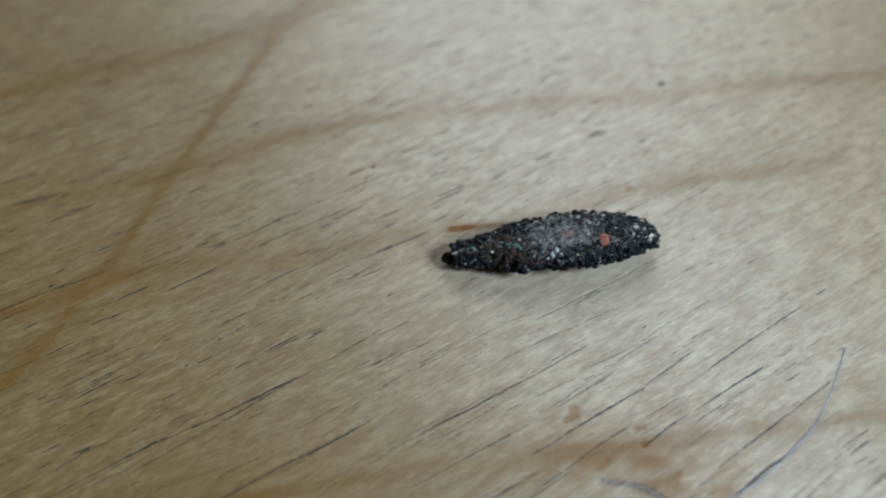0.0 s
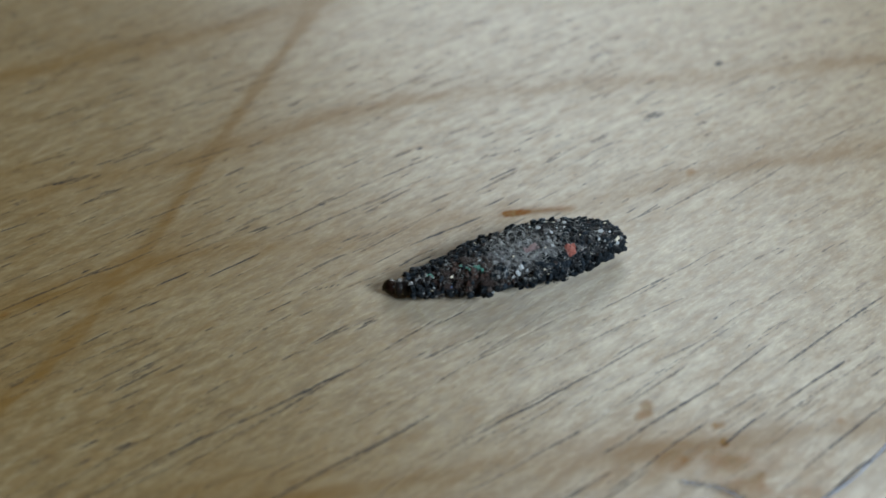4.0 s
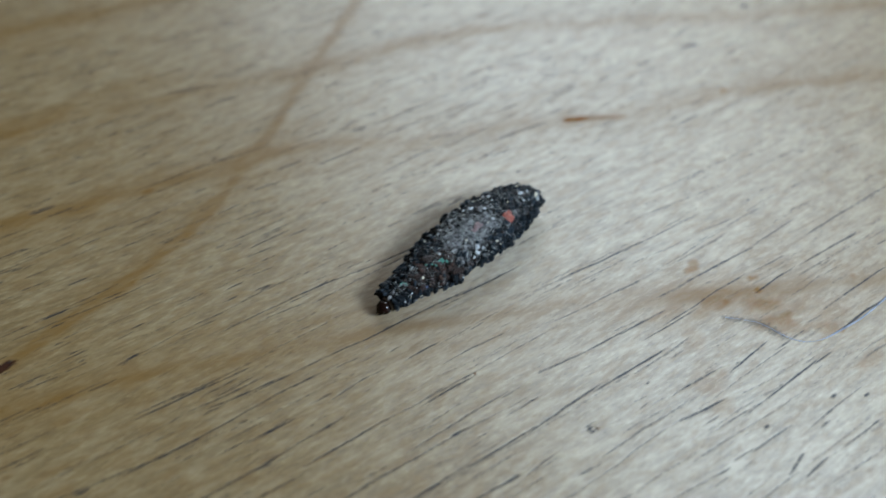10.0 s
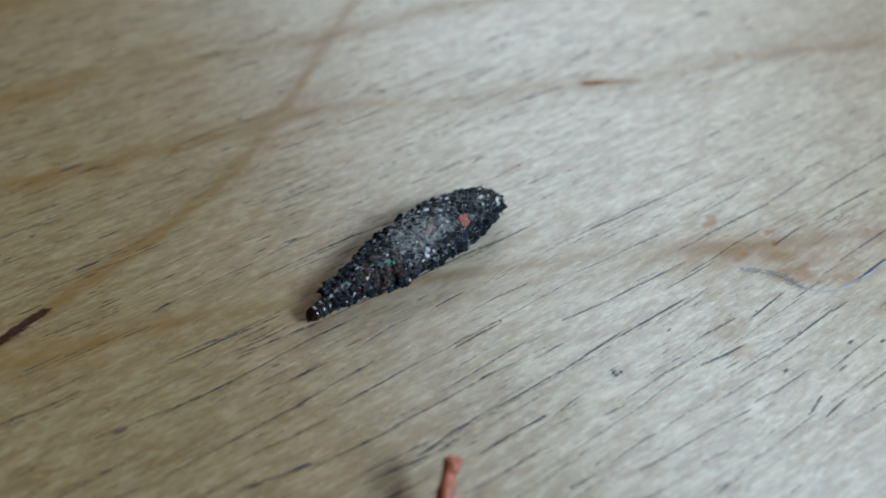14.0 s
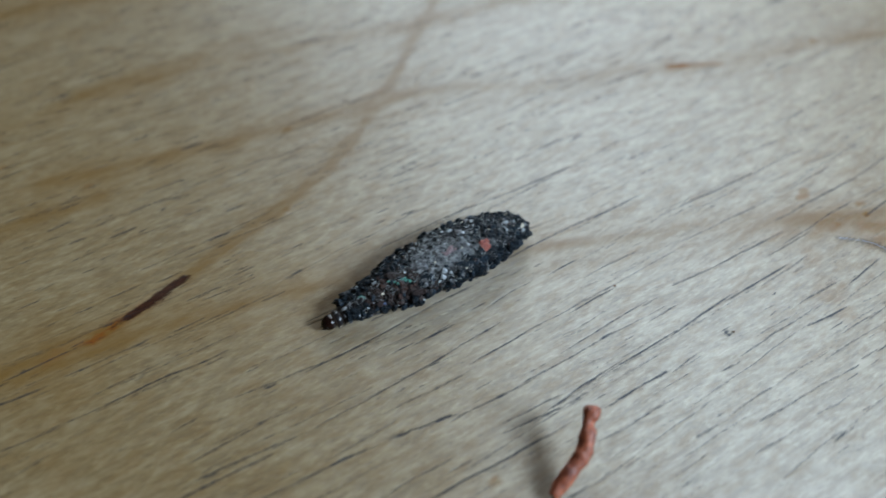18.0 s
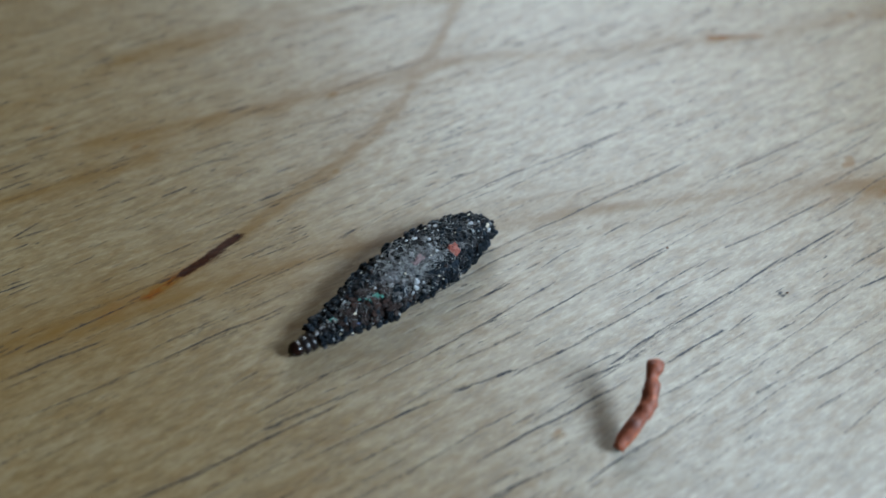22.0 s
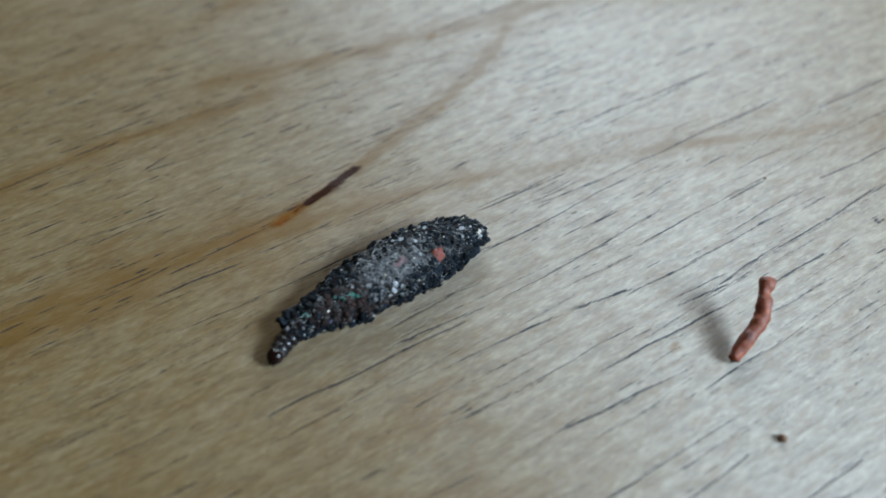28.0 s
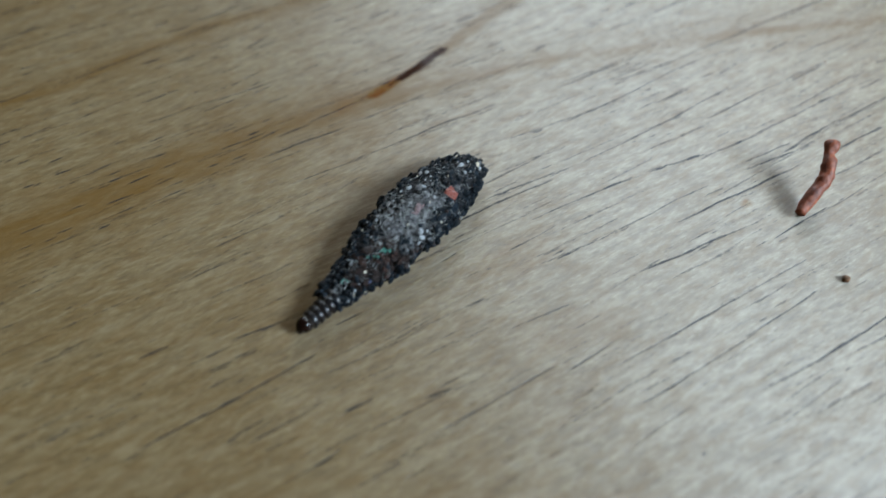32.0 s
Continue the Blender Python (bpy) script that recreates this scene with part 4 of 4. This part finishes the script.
def motions():
    walk(bagworm, [
        (0.0, pose(0.01687, 0.01379, 0, 0, 0, -171.3)),
        (0.5, pose(0.01619, 0.01356, 0, 0, 0, -169.9)),
        (1.0, pose(0.01512, 0.01315, 0, 0, 0, -168.0)),
        (1.5, pose(0.01397, 0.01294, 0, 0, 0, -168.3)),
        (2.0, pose(0.01280, 0.01263, 0, 0, 0, -168.2)),
        (2.5, pose(0.01268, 0.01245, 0, 0, 0, -165.9)),
        (4.5, pose(0.01095, 0.01144, 0, 0, 0, -161.7)),
        (5.0, pose(0.01074, 0.01131, 0, 0, 0, -161.3)),
        (5.5, pose(0.01014, 0.01059, 0, 0, 0, -155.2)),
        (6.0, pose(0.01006, 0.01023, 0, 0, 0, -150.7)),
        (6.5, pose(0.00830, 0.00906, 0, 0, 0, -148.0)),
        (7.0, pose(0.00717, 0.00791, 0, 0, 0, -146.1)),
        (7.5, pose(0.00719, 0.00774, 0, 0, 0, -143.1)),
        (8.0, pose(0.00659, 0.00684, 0, 0, 0, -139.2)),
        (8.5, pose(0.00661, 0.00679, 0, 0, 0, -138.7)),
        (9.0, pose(0.00577, 0.00572, 0, 0, 0, -136.5)),
        (9.5, pose(0.00475, 0.00463, 0, 0, 0, -135.4)),
        (10.0, pose(0.00402, 0.00369, 0, 0, 0, -133.5)),
        (10.5, pose(0.00402, 0.00366, 0, 0, 0, -133.3)),
        (11.0, pose(0.00337, 0.00259, 0, 0, 0, -130.5)),
        (11.5, pose(0.00339, 0.00261, 0, 0, 0, -130.6)),
        (12.0, pose(0.00339, 0.00263, 0, 0, 0, -130.5)),
        (12.5, pose(0.00336, 0.00260, 0, 0, 0, -130.6)),
        (13.0, pose(0.00223, 0.00188, 0, 0, 0, -136.9)),
        (13.5, pose(0.00120, 0.00098, 0, 0, 0, -137.3)),
        (14.0, pose(0.00000, -0.00007, 0, 0, 0, -138.1)),
        (14.5, pose(-0.00107, -0.00120, 0, 0, 0, -136.2)),
        (16.5, pose(-0.00295, -0.00239, 0, 0, 0, -142.0)),
        (17.0, pose(-0.00412, -0.00310, 0, 0, 0, -143.0)),
        (17.5, pose(-0.00539, -0.00393, 0, 0, 0, -145.0)),
        (18.0, pose(-0.00546, -0.00394, 0, 0, 0, -145.1)),
        (18.5, pose(-0.00544, -0.00396, 0, 0, 0, -144.8)),
        (18.8, pose(-0.00550, -0.00397, 0, 0, 0, -145.3)),
        (19.0, pose(-0.00617, -0.00404, 0, 0, 0, -149.0)),
        (19.1, pose(-0.00650, -0.00415, 0, 0, 0, -150.6)),
        (19.5, pose(-0.00703, -0.00440, 0, 0, 0, -150.9)),
        (20.0, pose(-0.00702, -0.00440, 0, 0, 0, -150.7)),
        (20.5, pose(-0.00743, -0.00454, 0, 0, 0, -148.9)),
        (21.0, pose(-0.00815, -0.00563, 0, 0, 0, -143.7)),
        (21.5, pose(-0.00906, -0.00677, 0, 0, 0, -139.3)),
        (22.0, pose(-0.01004, -0.00777, 0, 0, 0, -136.1)),
        (22.5, pose(-0.01076, -0.00845, 0, 0, 0, -135.8)),
        (23.0, pose(-0.01177, -0.00938, 0, 0, 0, -135.6)),
        (23.5, pose(-0.01281, -0.01037, 0, 0, 0, -136.5)),
        (24.0, pose(-0.01370, -0.01094, 0, 0, 0, -139.2)),
        (24.5, pose(-0.01379, -0.01087, 0, 0, 0, -138.5)),
        (25.0, pose(-0.01463, -0.01125, 0, 0, 0, -140.9)),
        (25.5, pose(-0.01582, -0.01211, 0, 0, 0, -140.9)),
        (27.5, pose(-0.01712, -0.01309, 0, 0, 0, -143.1)),
        (28.0, pose(-0.01716, -0.01310, 0, 0, 0, -143.1)),
        (28.5, pose(-0.01745, -0.01402, 0, 0, 0, -134.7)),
        (29.0, pose(-0.01781, -0.01515, 0, 0, 0, -129.5)),
        (29.5, pose(-0.01870, -0.01662, 0, 0, 0, -126.0)),
        (30.0, pose(-0.01939, -0.01787, 0, 0, 0, -124.6)),
        (30.5, pose(-0.01940, -0.01786, 0, 0, 0, -124.6)),
        (31.0, pose(-0.01941, -0.01787, 0, 0, 0, -124.9)),
        (31.5, pose(-0.01974, -0.01815, 0, 0, 0, -124.4)),
        (32.0, pose(-0.02095, -0.01969, 0, 0, 0, -125.0)),
    ])
    reach = [
        (0.0, 6.36, -0.38), (1.0, 6.47, -0.24), (2.0, 6.32, -0.30), (4.5, 7.04, -0.87), (5.0, 6.80, -0.76), (5.5, 6.56, -0.07),
        (6.0, 7.09, -0.04), (6.5, 6.79, 0.16), (7.0, 6.29, -0.19), (7.5, 6.85, 0.32), (8.0, 6.84, 0.64), (8.5, 7.29, 0.23),
        (9.0, 7.09, -0.18), (9.5, 7.02, -0.23), (10.0, 6.46, -0.18), (10.5, 6.81, 0.22), (11.0, 6.39, 0.35), (11.5, 6.53, 0.73),
        (12.0, 6.59, -1.12), (12.5, 6.83, -1.28), (13.0, 7.13, -0.53), (13.5, 7.17, -0.36), (14.0, 7.20, -0.14), (14.5, 6.85, -0.31),
        (16.5, 6.65, -1.32), (17.0, 6.47, -1.28), (17.5, 6.60, -0.45), (18.0, 7.03, -0.16), (18.5, 7.10, -0.65), (19.0, 6.74, -0.94),
        (19.5, 7.06, -0.97), (20.0, 7.29, -0.94), (20.5, 7.04, 0.43), (21.0, 7.23, 0.10), (21.5, 7.14, -0.12), (22.0, 7.14, -0.50),
        (22.5, 7.13, -0.30), (23.0, 6.78, -0.72), (23.5, 6.64, -0.35), (24.0, 6.49, -0.75), (24.5, 7.03, -1.17), (25.0, 7.26, -0.80),
        (25.5, 7.10, -0.63), (27.5, 7.07, -1.48), (28.0, 7.21, 0.82), (28.5, 7.08, 0.26), (29.0, 7.08, -0.05), (29.5, 7.03, -0.17),
        (30.0, 7.01, -0.15), (30.5, 7.20, 0.66), (31.0, 7.85, -0.50), (31.5, 7.70, -0.70), (32.0, 7.75, -0.42),
    ]
    rows = [(t, body_line(Vector((x, y, 0)))) for t, x, y in reach]
    for n, thing in enumerate([head] + SEGMENTS):
        z = 0.42 + 0.03 * n
        walk(thing, [(t, pose(spots[n][0].x * MM, spots[n][0].y * MM, z * MM, 0, 6 if n == 0 else 0, spots[n][1])) for t, spots in rows])


motions()
